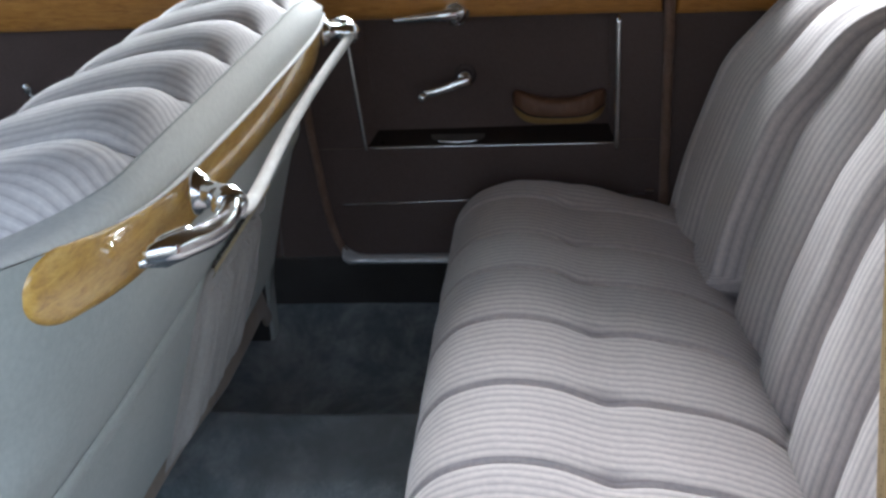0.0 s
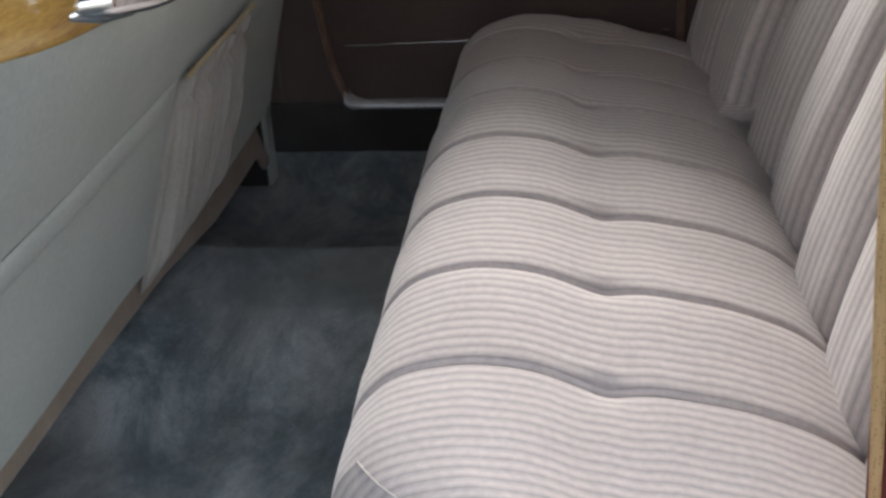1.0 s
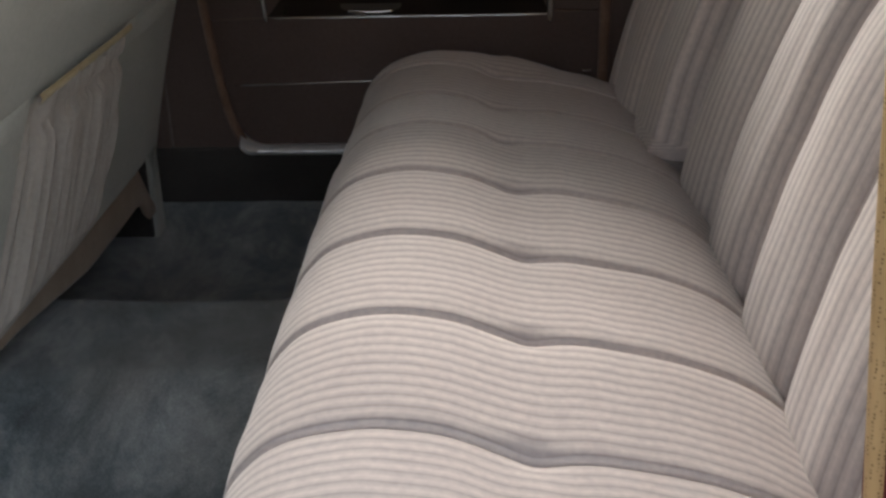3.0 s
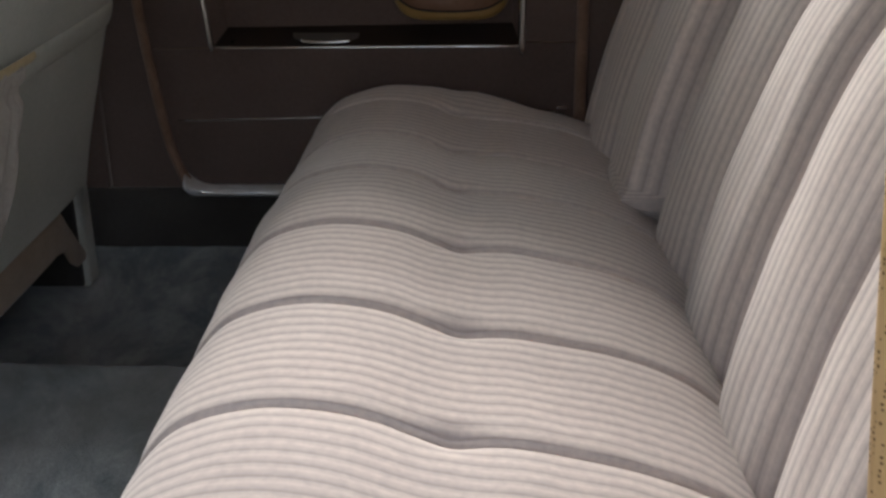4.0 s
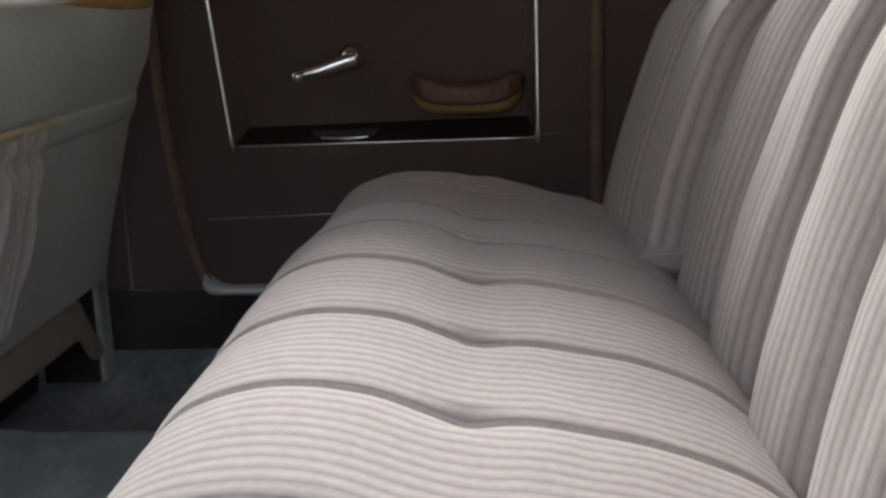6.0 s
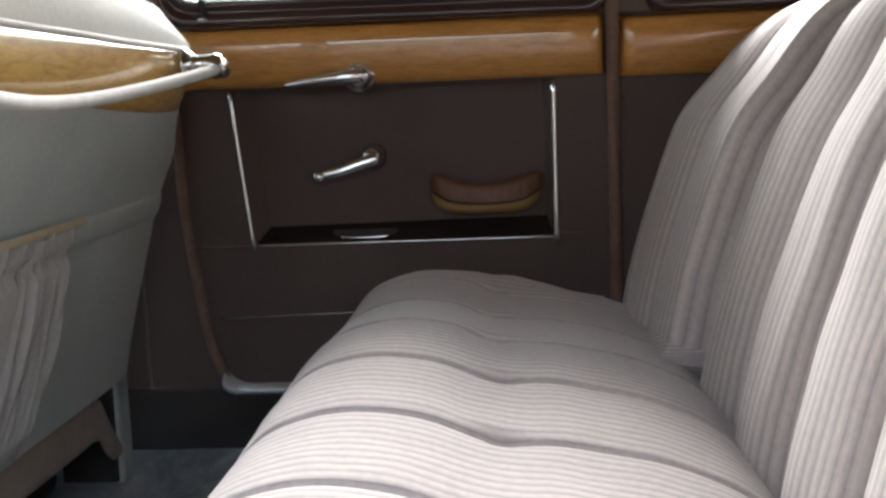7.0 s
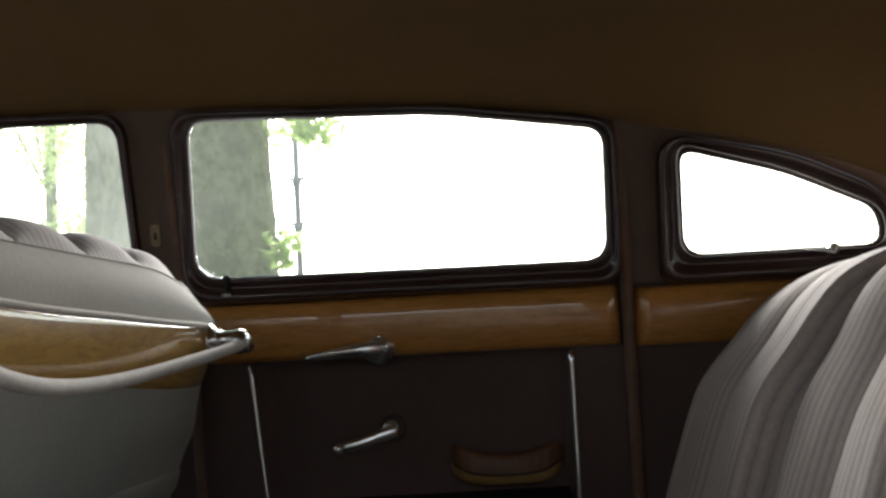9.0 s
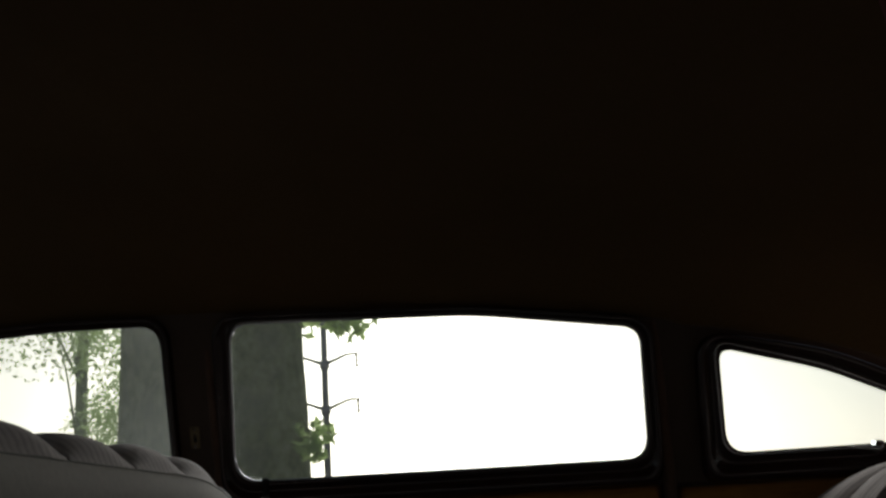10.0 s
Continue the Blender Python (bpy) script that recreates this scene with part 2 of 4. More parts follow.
def part(name, bm, material, parent, label="", smooth=True):
    ob = finish(name, bm, material, smooth)
    ob.parent = parent
    top = parent.parent is None
    ob.matrix_parent_inverse = Matrix.Translation(-parent.location) if top else Matrix()
    if label:
        ob["label"] = label
    return ob


def solid(name, bm, material, label, category, smooth=True, kind="structure"):
    return tagged(finish(name, bm, material, smooth), label, category, "", kind)


def surface(f, nu, nv, close_u=False, close_v=False, cap=False):
    """Quads over f(u, v), u and v from 0 to 1."""
    bm = bmesh.new()
    ru, rv = nu if close_u else nu + 1, nv if close_v else nv + 1
    vs = [[bm.verts.new(f(i / nu, j / nv)) for j in range(rv)] for i in range(ru)]
    for i in range(nu):
        for j in range(nv):
            a, b = (i + 1) % ru, (j + 1) % rv
            bm.faces.new((vs[i][j], vs[a][j], vs[a][b], vs[i][b]))
    if cap:
        bm.faces.new(vs[0])
        bm.faces.new(vs[-1][::-1])
    return bm


def ribbed(f, nu, nv, ribs, cap=False, period=0.0):
    """As surface(), with the stripes counted evenly along the cloth from one side to the other."""
    bm = surface(f, nu, nv, cap=False)
    bm.verts.ensure_lookup_table()
    layer = bm.verts.layers.float.new("rib")
    for j in range(nv + 1):
        line = [bm.verts[i * (nv + 1) + j] for i in range(nu + 1)]
        run = [0.0]
        for a, b in zip(line, line[1:]):
            run.append(run[-1] + (b.co - a.co).length)
        for v, d in zip(line, run):
            v[layer] = (run[-1] - d) / period if period else ribs * d / max(run[-1], 1e-6)
    if cap:
        rows = [[bm.verts[i * (nv + 1) + j] for j in range(nv + 1)] for i in (0, nu)]
        for row in (rows[0], rows[1][::-1]):
            face = bm.faces.new([bm.verts.new(v.co) for v in row])
            bm.verts.ensure_lookup_table()
    return bm


def smooth_line(pts, n):
    """n + 1 points of a Catmull-Rom curve through pts."""
    pts = [Vector(p) for p in pts]
    pts = [pts[0] * 2 - pts[1], *pts, pts[-1] * 2 - pts[-2]]
    out, spans = [], len(pts) - 3
    for k in range(n + 1):
        s = min(k / n * spans, spans - 1e-6)
        i, t = int(s), s - int(s)
        a, b, c, d = pts[i:i + 4]
        out.append(0.5 * (2 * b + (c - a) * t + (2 * a - 5 * b + 4 * c - d) * t * t + (3 * b - a - 3 * c + d) * t ** 3))
    return out


def tube(pts, radius, sides=12, flat=1.0, up=(0, 0, 1)):
    """A rod along pts; radius is a number or a function of 0..1; flat squeezes it across."""
    bm = bmesh.new()
    pts = [Vector(p) for p in pts]
    rings = []
    for i, p in enumerate(pts):
        d = (pts[min(i + 1, len(pts) - 1)] - pts[max(i - 1, 0)]).normalized()
        a = d.cross(Vector(up))
        a = a.normalized() if a.length > 1e-4 else d.orthogonal().normalized()
        b = a.cross(d)
        r = radius(i / (len(pts) - 1)) if callable(radius) else radius
        rings.append([bm.verts.new(p + r * (math.cos(2 * math.pi * k / sides) * a * flat + math.sin(2 * math.pi * k / sides) * b)) for k in range(sides)])
    for r, q in zip(rings, rings[1:]):
        for k in range(sides):
            bm.faces.new((r[k], r[(k + 1) % sides], q[(k + 1) % sides], q[k]))
    bm.faces.new(rings[0])
    bm.faces.new(rings[-1][::-1])
    return bm


def turned(profile, at, axis, sides=24):
    """A lathe form: profile of (radius, height) along axis from at."""
    q = Vector((0, 0, 1)).rotation_difference(Vector(axis).normalized())
    n = len(profile) - 1

    def f(u, v):
        r, h = profile[round(v * n)]
        a = 2 * math.pi * u
        return Vector(at) + q @ Vector((r * math.cos(a), r * math.sin(a), h))

    bm = surface(f, sides, n, close_u=True)
    bmesh.ops.remove_doubles(bm, verts=bm.verts[:], dist=1e-6)
    return bm


def block(lo, hi, bevel=0.004, seg=2):
    bm = bmesh.new()
    bmesh.ops.create_cube(bm, size=1)
    lo, hi = Vector(lo), Vector(hi)
    for v in bm.verts:
        v.co = Vector([(lo[k] + hi[k]) / 2 + v.co[k] * (hi[k] - lo[k]) for k in range(3)])
    if bevel:
        bmesh.ops.bevel(bm, geom=bm.edges[:], offset=bevel, segments=seg, profile=0.5, affect="EDGES")
    return bm


def filleted(corners, n=7):
    """Outline of (u, v, radius) corners with rounded corners."""
    out = []
    for k, (u, v, r) in enumerate(corners):
        p, a, b = (Vector((c[0], c[1])) for c in (corners[k], corners[k - 1], corners[(k + 1) % len(corners)]))
        da, db = (a - p).normalized(), (b - p).normalized()
        half = da.angle(db) / 2
        cut = min(r / math.tan(half), 0.48 * (a - p).length, 0.48 * (b - p).length)
        s, e = p + da * cut, p + db * cut
        for i in range(n + 1):
            t = i / n
            out.append((s * (1 - t) ** 2 + 2 * p * t * (1 - t) + e * t ** 2).to_tuple())
    return out


def plate(outer, holes, place, thick):
    """A flat plate with holes: outlines in (u, v), place(u, v, w) puts them into the world, w from 0 to thick."""
    bm = bmesh.new()
    edges = []
    for loop in (outer, *holes):
        vs = [bm.verts.new((u, v, 0)) for u, v in loop]
        edges += [bm.edges.new((vs[k], vs[(k + 1) % len(vs)])) for k in range(len(vs))]
    bmesh.ops.triangle_fill(bm, use_beauty=True, use_dissolve=False, edges=edges)
    grown = bmesh.ops.extrude_face_region(bm, geom=bm.faces[:])
    for v in grown["geom"]:
        if isinstance(v, bmesh.types.BMVert):
            v.co.z = thick
    for v in bm.verts:
        v.co = place(*v.co)
    return bm


def ring(inner, outer, place, depth, lip=0.35):
    """A moulded frame between two outlines with equally many points: rounded section, depth towards the viewer."""
    n = len(inner)
    sec = [(0.0, 0.0), (0.0, 0.55), (0.12, 0.62), (0.30, lip), (0.42, lip), (0.60, 0.85), (0.78, 1.0), (0.93, 0.85), (1.0, 0.0)]

    def f(u, v):
        k = round(u * n) % n
        s, h = sec[round(v * (len(sec) - 1))]
        return place(inner[k][0] + (outer[k][0] - inner[k][0]) * s, inner[k][1] + (outer[k][1] - inner[k][1]) * s, h * depth)

    return surface(f, n, len(sec) - 1, close_u=True)


def step(a, b, x):
    t = min(1.0, max(0.0, (x - a) / (b - a)))
    return t * t * (3 - 2 * t)


def along(table, x):
    """Straight lines between the rows (x, y) of table."""
    if x <= table[0][0]:
        return table[0][1]
    for (a, p), (b, q) in zip(table, table[1:]):
        if x <= b:
            return p + (q - p) * (x - a) / (b - a)
    return table[-1][1]


# ---- plan of the car's cabin ----
MID = 0.78           # lengthwise middle plane
WALL = 1.62          # inner face of the far doors
SILL = 0.18


def far_side(x, z, out=0.0):
    """The leaning window band of the far side; out is towards the cabin."""
    return Vector((x, 1.60 - 0.24 * (z - 0.80) - out, z))


def near_side(x, z, out=0.0):
    p = far_side(x, z, out)
    return Vector((p.x, 2 * MID - p.y, p.z))


RAIL = [(-1.6, 1.06), (-1.2, 1.095), (-0.7, 1.105), (-0.5, 1.100), (-0.17, 1.085), (0.01, 1.070), (0.15, 1.052), (0.28, 1.020), (0.45, 0.985), (0.60, 0.925), (0.75, 0.87), (1.05, 0.80)]


def rail_height(x):
    return sum(along(RAIL, x + d) for d in (-0.06, -0.03, 0, 0.03, 0.06)) / 5


# floor, with the raised tunnel along the middle
def floor_height(x, y):
    near = 0.062 + 0.118 * step(0.60, 0.80, y)
    hump = near if y < 0.985 else 0.068 + 0.112 * (1 - step(0.985, 1.022, y))
    return hump + 0.004 * noise.noise((x * 6, y * 6, 0)) + 0.002 * noise.noise((x * 25, y * 25, 3))


def carpet_at(u, v):
    x, y = -1.45 + 1.75 * u, -0.02 + 1.68 * v
    return Vector((x, y, floor_height(x, y)))


carpet = solid("floor", surface(carpet_at, 110, 168), carpet_wool, "blue-grey worn cut-pile carpet over the raised tunnel", "carpet")
underbody = solid("floor_pan", block((-1.5, -0.03, -0.06), (1.1, 1.66, 0.03), 0.01), dark_metal, "dark steel floor pan under the carpet", "floor pan")


# ---- far side: lower walls ----
def wall_panel(name, x0, x1, z0, z1, label, material=door_cloth, front=WALL, back=WALL + 0.06):
    return solid(name, block((x0, front, z0), (x1, back, z1), 0.004), material, label, "wall panel", False)


wall_panel("wall_sill", -1.5, 0.9, 0.02, 0.176, "dark brown lined kick panel below the door", kick_cloth, WALL + 0.004)
wall_panel("wall_quarter", 0.207, 1.05, 0.178, 0.79, "taupe broadcloth quarter panel beside the rear seat")
# darker door cloth here stands in for the front seat's shade on the pillar
wall_panel("wall_pillar", -0.606, -0.42, 0.178, 0.80, "broadcloth centre pillar lining, darkened for the front seat's shade", door_cloth, WALL + 0.005, WALL + 0.058)

wall_panel("wall_rear_pillar", 0.15, 0.24, 0.178, 0.80, "brown broadcloth rear pillar lining", pillar_cloth, WALL + 0.005, WALL + 0.058)

# rear door on the far side
DOOR_L, DOOR_R = -0.517, 0.188
rear_door = thing("door_1", (-0.165, 1.65, SILL), "closed rear door with taupe broadcloth, wood rail and window", "car door", kind="structure")
field = [(-0.432, 0.684), (0.099, 0.684), (0.099, 0.424), (-0.404, 0.424)]
lower = filleted([(DOOR_R, 0.79, 0.001), (DOOR_R, 0.186, 0.01), (-0.462, 0.186, 0.05), (-0.497, 0.27, 0.10), (DOOR_L, 0.52, 0.2), (DOOR_L, 0.79, 0.001)], 6)
part("door_panel", plate(lower, [field], lambda u, v, w: Vector((u, WALL + w, v)), 0.06), door_cloth, rear_door, "", False)
inset = [(-0.405, 0.70), (0.080, 0.70), (0.080, 0.455), (-0.384, 0.455)]


def reveal(a, b, c, d):
    bm = bmesh.new()
    bm.faces.new([bm.verts.new(p) for p in (a, b, c, d)])
    ex = bmesh.ops.extrude_face_region(bm, geom=bm.faces[:])
    bmesh.ops.translate(bm, verts=[g for g in ex["geom"] if isinstance(g, bmesh.types.BMVert)], vec=(0, 0.012, 0))
    return bm


DEEP = WALL + 0.028
part("inset_panel", block((-0.43, DEEP, 0.43), (0.10, DEEP + 0.025, 0.70), 0.003), door_cloth, rear_door, "", False)
part("inset_edge", reveal((-0.432, WALL, 0.684), (-0.405, DEEP, 0.69), (-0.384, DEEP, 0.452), (-0.404, WALL, 0.424)), door_cloth, rear_door, "", False)
part("inset_edge", reveal((0.099, WALL, 0.684), (0.086, DEEP, 0.69), (0.086, DEEP, 0.455), (0.099, WALL, 0.424)), door_cloth, rear_door, "", False)
part("ledge", reveal((-0.404, WALL, 0.426), (-0.384, DEEP, 0.452), (0.086, DEEP, 0.458), (0.099, WALL, 0.426)), shelf_paint, rear_door, "dark polished ledge below the inset panel", False)


def moulding(a, b, w, d, y=WALL):
    """A half-round bright moulding on the door face from a to b (x, z)."""
    a, b = Vector((a[0], y, a[1])), Vector((b[0], y, b[1]))
    side = (b - a).normalized().cross(Vector((0, 1, 0)))

    def f(u, v):
        ang = math.pi * v
        end = min(1.0, min(u, 1 - u) * 30 + 0.4)
        return a + (b - a) * u + side * (w / 2 * math.cos(ang) * end) - Vector((0, 1, 0)) * (d * math.sin(ang) * end - 0.001)

    return surface(f, 24, 8, cap=True)


part("moulding", moulding((-0.434, 0.686), (-0.407, 0.415), 0.010, 0.008), chrome, rear_door, "slanting chrome moulding")
part("moulding", moulding((0.102, 0.684), (0.102, 0.410), 0.014, 0.010), chrome, rear_door, "upright chrome moulding")
part("moulding", moulding((-0.402, 0.424), (0.097, 0.426), 0.005, 0.006), chrome, rear_door, "thin chrome ledge moulding")
part("moulding", moulding((-0.478, 0.300), (0.170, 0.316), 0.004, 0.004), dull_chrome, rear_door, "thin worn chrome line above the scuff panel")
part("moulding", moulding((0.160, 0.324), (0.178, 0.324), 0.006, 0.008), chrome, rear_door)
part("seam", tube([(-0.505, WALL, 0.422), (-0.41, WALL, 0.424)], 0.0018, 6), pillar_cloth, rear_door)
part("seam", tube([(0.108, WALL, 0.432), (0.186, WALL, 0.432)], 0.0018, 6), pillar_cloth, rear_door)


def wood_rail(x0, x1, z0, z1, bulge, tip=0.0):
    def f(u, v):
        x = x0 + (x1 - x0) * u
        e = min(1.0, min(u, 1 - u) * (x1 - x0) / 0.012)
        round_end = math.sqrt(max(0.0, 1 - (1 - e) ** 2)) * 0.8 + 0.2
        a = math.pi * v
        h = abs(math.sin(math.pi * v ** 1.35)) ** 0.75
        return Vector((x, WALL - 0.004 - bulge * h * round_end, z0 + (z1 - z0) * (0.5 - 0.5 * math.cos(a))))
    return surface(f, 60, 20, cap=True)


part("wood_rail", wood_rail(-0.515, 0.184, 0.687, 0.784, 0.026), rail_wood, rear_door, "glossy golden-brown varnished wood rail")

# window of the rear door
WIN = [(-0.513, 0.826, 0.045), (-0.503, 1.086, 0.035), (-0.10, 1.072, 0.9), (0.172, 1.033, 0.035), (0.170, 0.822, 0.04)]
WIN_OUT = [(-0.531, 0.786, 0.05), (-0.531, 1.095, 0.045), (-0.10, 1.081, 0.9), (0.191, 1.041, 0.045), (0.190, 0.783, 0.03)]
window_hole, window_edge = filleted(WIN, 8), filleted(WIN_OUT, 8)
part("window_frame", ring(window_hole, window_edge, far_side, 0.022), frame_paint, rear_door, "dark glossy enamelled window frame")
part("pane", plate(filleted([(u * 1.012, v + (0.006 if v > 0.9 else -0.006), r) for u, v, r in WIN], 6), [], lambda u, v, w: far_side(u, v, -0.012 - w), 0.004), glass, rear_door, "", False).visible_shadow = False
bead = [Vector(far_side(u, v, 0.004)) for u, v in filleted([(u + (0.0015 if u < 0 else -0.0015), v + (0.0015 if v < 0.9 else -0.0015), r) for u, v, r in WIN], 8)]
part("glazing_bead", tube(bead + bead[:1], 0.0028, 8), dull_chrome, rear_door, "thin bright bead round the glass")
lock = part("lock_button", turned([(0, 0), (0.0045, 0.0), (0.0042, 0.024), (0.0062, 0.027), (0.0066, 0.033), (0.0045, 0.037), (0, 0.038)], far_side(-0.459, 0.795, 0.018), (0, 0, 1), 14), dark_metal, rear_door, "small black lock button")
part("collar", turned([(0, 0), (0.010, 0.0), (0.010, 0.004), (0.006, 0.007), (0, 0.008)], far_side(-0.459, 0.797, 0.018), (0, 0, 1), 14), dull_chrome, lock)

# latch handle
latch = part("latch_handle", turned([(0, 0), (0.0265, 0), (0.0275, 0.004), (0.026, 0.008), (0.021, 0.010), (0.0205, 0.014), (0.0215, 0.018), (0.019, 0.026), (0.012, 0.031), (0, 0.033)], (-0.212, WALL - 0.012, 0.700), (0, -1, 0.1), 28), chrome, rear_door, "chrome latch handle")
part("lever", tube(smooth_line([(-0.205, 1.582, 0.702), (-0.24, 1.575, 0.699), (-0.29, 1.578, 0.694), (-0.333, 1.588, 0.689)], 20), lambda t: 0.0125 * (1 - 0.75 * t ** 1.6), 14, 0.75), chrome, latch)

# window crank
crank = part("window_crank", turned([(0, 0), (0.021, 0), (0.022, 0.005), (0.015, 0.011), (0.012, 0.028), (0.0155, 0.034), (0.015, 0.041), (0.009, 0.046), (0, 0.047)], (-0.200, DEEP, 0.566), (0, -1, 0.05), 28), chrome, rear_door, "chrome window crank")
part("arm", tube(smooth_line([(-0.190, 1.606, 0.565), (-0.215, 1.600, 0.558), (-0.250, 1.596, 0.547), (-0.281, 1.594, 0.541)], 16), lambda t: 0.012 - 0.004 * t, 12, 0.75), chrome, crank)
part("knob", turned([(0, 0), (0.005, 0.0), (0.005, 0.010), (0.009, 0.016), (0.010, 0.024), (0.0075, 0.030), (0, 0.032)], (-0.282, 1.597, 0.540), (0, -1, 0), 16), chrome, crank)


# leather pull pad
def pad_at(u, v, low=0.0, high=1.0, grow=0.0):
    x = -0.108 + 0.190 * u
    e = math.sqrt(max(0.0, 1 - abs(2 * u - 1) ** 5))
    lift = 0.036 * abs(2 * u - 1) ** 2.4
    z0, z1 = 0.469 + 0.012 * (2 * u - 1) ** 4, 0.517 + lift
    a = 2 * math.pi * v
    zc, hz = (z0 + z1) / 2, (z1 - z0) / 2
    t = math.sin(a)
    z = zc + hz * math.copysign(abs(t) ** 0.6, t) * (0.12 + 0.88 * e)
    y = DEEP - 0.004 - (0.034 + grow) * e * (0.5 + 0.5 * math.copysign(abs(math.cos(a)) ** 0.6, math.cos(a)))
    return Vector((x, y - 0.0016 * math.sin(u * 75) * step(0.495, 0.51, z) * e, z))


pad = part("pull_pad", surface(pad_at, 40, 28, close_v=True, cap=True), pad_leather, rear_door, "brown leather pull pad with a tan lower edge")


def pad_band(u, v):
    p = pad_at(u, 0.72 + 0.25 * v)
    q = pad_at(u, 0.72 + 0.25 * v, grow=0.004)
    return Vector((p.x, q.y - 0.002, min(p.z, 0.496 + 0.008 * (2 * u - 1) ** 2) - 0.001))


part("edge_band", surface(pad_band, 40, 8), pad_gold, pad, "tan leather edge")
part("stitch_line", tube(smooth_line([pad_at(u, 0.97, grow=0.006) for u in (0.04, 0.2, 0.5, 0.8, 0.96)], 30), 0.0016, 6), dark_metal, pad)

# ashtray in the ledge
tray = part("ashtray", surface(lambda u, v: Vector((-0.219 + 0.055 * math.cos(math.pi * u) * (0.60 + 0.40 * v), 1.636 - 0.014 * math.sin(math.pi * u) ** 0.5 * v, 0.445 - 0.013 * math.sin(math.pi * u) ** 0.5 * v)), 28, 8), tray_metal, rear_door, "dark metal ashtray lid with a chrome lip")
part("lip", tube(smooth_line([(-0.219 + 0.040 * c, 1.6205 + 0.002 * c * c, 0.4325 + 0.002 * c * c) for c in (-1, -0.5, 0, 0.5, 1)], 16), 0.0021, 8), chrome, tray)

# windlace and sill strip round the door opening
front_lace = smooth_line([(-0.545, 1.545, 1.07), (-0.535, 1.590, 0.82), (-0.527, 1.612, 0.66), (-0.522, 1.613, 0.50), (-0.510, 1.613, 0.38), (-0.494, 1.613, 0.27), (-0.478, 1.613, 0.215), (-0.466, 1.613, 0.192)], 60)
solid("trim_1", tube(front_lace, 0.0085, 12), windlace_cloth, "brown cloth windlace along the front door edge", "windlace")
rear_lace = smooth_line([(0.190, 1.548, 1.06), (0.196, 1.585, 0.83), (0.198, 1.610, 0.70), (0.198, 1.613, 0.50), (0.197, 1.613, 0.20)], 50)
solid("trim_2", tube(rear_lace, 0.010, 12), windlace_cloth, "brown cloth windlace along the rear door edge", "windlace")


def sill_strip(u, v):
    x = -0.470 + 0.66 * u
    a = math.pi * v
    swell = 1 + 0.75 * math.exp(-(u / 0.035) ** 2)
    lift = 0.018 * math.exp(-u / 0.020)
    return Vector((x, WALL + 0.002 - 0.020 * math.sin(a) * swell, 0.176 + lift + 0.0095 * swell * math.cos(a)))


solid("sill_plate", surface(sill_strip, 160, 12, cap=True), worn_plate, "scuffed bright metal sill strip below the door", "sill plate")

# ---- far side: window band ----
QWIN = [(0.291, 0.825, 0.035), (0.290, 0.990, 0.02), (0.45, 0.946, 0.5), (0.594, 0.882, 0.09), (0.600, 0.826, 0.05)]
QWIN_OUT = [(0.250, 0.778, 0.03), (0.252, 1.020, 0.045), (0.46, 0.977, 0.5), (0.618, 0.905, 0.11), (0.628, 0.778, 0.06)]
FWIN = [(-1.26, 0.83, 0.05), (-1.02, 1.082, 0.05), (-0.80, 1.092, 0.5), (-0.619, 1.089, 0.04), (-0.613, 0.822, 0.05)]
FWIN_OUT = [(-1.30, 0.80, 0.05), (-1.04, 1.098, 0.05), (-0.80, 1.108, 0.5), (-0.604, 1.102, 0.045), (-0.598, 0.786, 0.05)]
roof_edge = [(x, rail_height(x) + 0.02) for x in [0.70 - 0.08 * k for k in range(28)]]
band = [(-1.5, 0.786), (0.9, 0.786), (0.9, 0.86)] + [(x, z) for x, z in roof_edge if x > -1.15] + [(-1.16, 1.10)]
holes = [filleted(WIN_OUT, 8), filleted(QWIN_OUT, 8), filleted(FWIN_OUT, 8)]
inner_holes = [[(u + 0.1 * (cu - u) * 0.06, v + 0.1 * (cv - v) * 0.06) for u, v in h] for h, (cu, cv) in zip(holes, ((-0.17, 0.93), (0.42, 0.88), (-0.95, 0.94)))]
solid("wall_upper", plate(band, inner_holes, lambda u, v, w: far_side(u, v, -w), 0.03), pillar_cloth, "brown broadcloth pillars and header round the side windows", "wall lining", False)

quarter = thing("window_1", (0.43, 1.60, 0.78), "hinged quarter window in a dark glossy frame", "quarter window", kind="structure")
part("window_frame", ring(filleted(QWIN, 8), filleted(QWIN_OUT, 8), far_side, 0.024), frame_paint, quarter, "dark glossy enamelled frame")
part("pane", plate(filleted([(0.435 + (u - 0.435) * 1.03, 0.88 + (v - 0.88) * 1.06, r) for u, v, r in QWIN], 6), [], lambda u, v, w: far_side(u, v, -0.012 - w), 0.004), glass, quarter, "", False).visible_shadow = False
qbead = [far_side(u + (0.435 - u) * -0.05, v + (0.88 - v) * -0.09, 0.016) for u, v in filleted(QWIN, 8)]
part("glazing_bead", tube(qbead + qbead[:1], 0.002, 8), dull_chrome, quarter)
catch = part("catch", turned([(0, 0), (0.011, 0), (0.012, 0.004), (0.008, 0.010), (0.0085, 0.018), (0, 0.020)], far_side(0.522, 0.818, 0.014), (0, -1, 0.2), 18), chrome, quarter, "small chrome catch")
part("lever", tube(smooth_line([far_side(0.524, 0.815, 0.032), far_side(0.50, 0.819, 0.034), far_side(0.478, 0.821, 0.032)], 12), lambda t: 0.0045 - 0.002 * t, 8), chrome, catch)
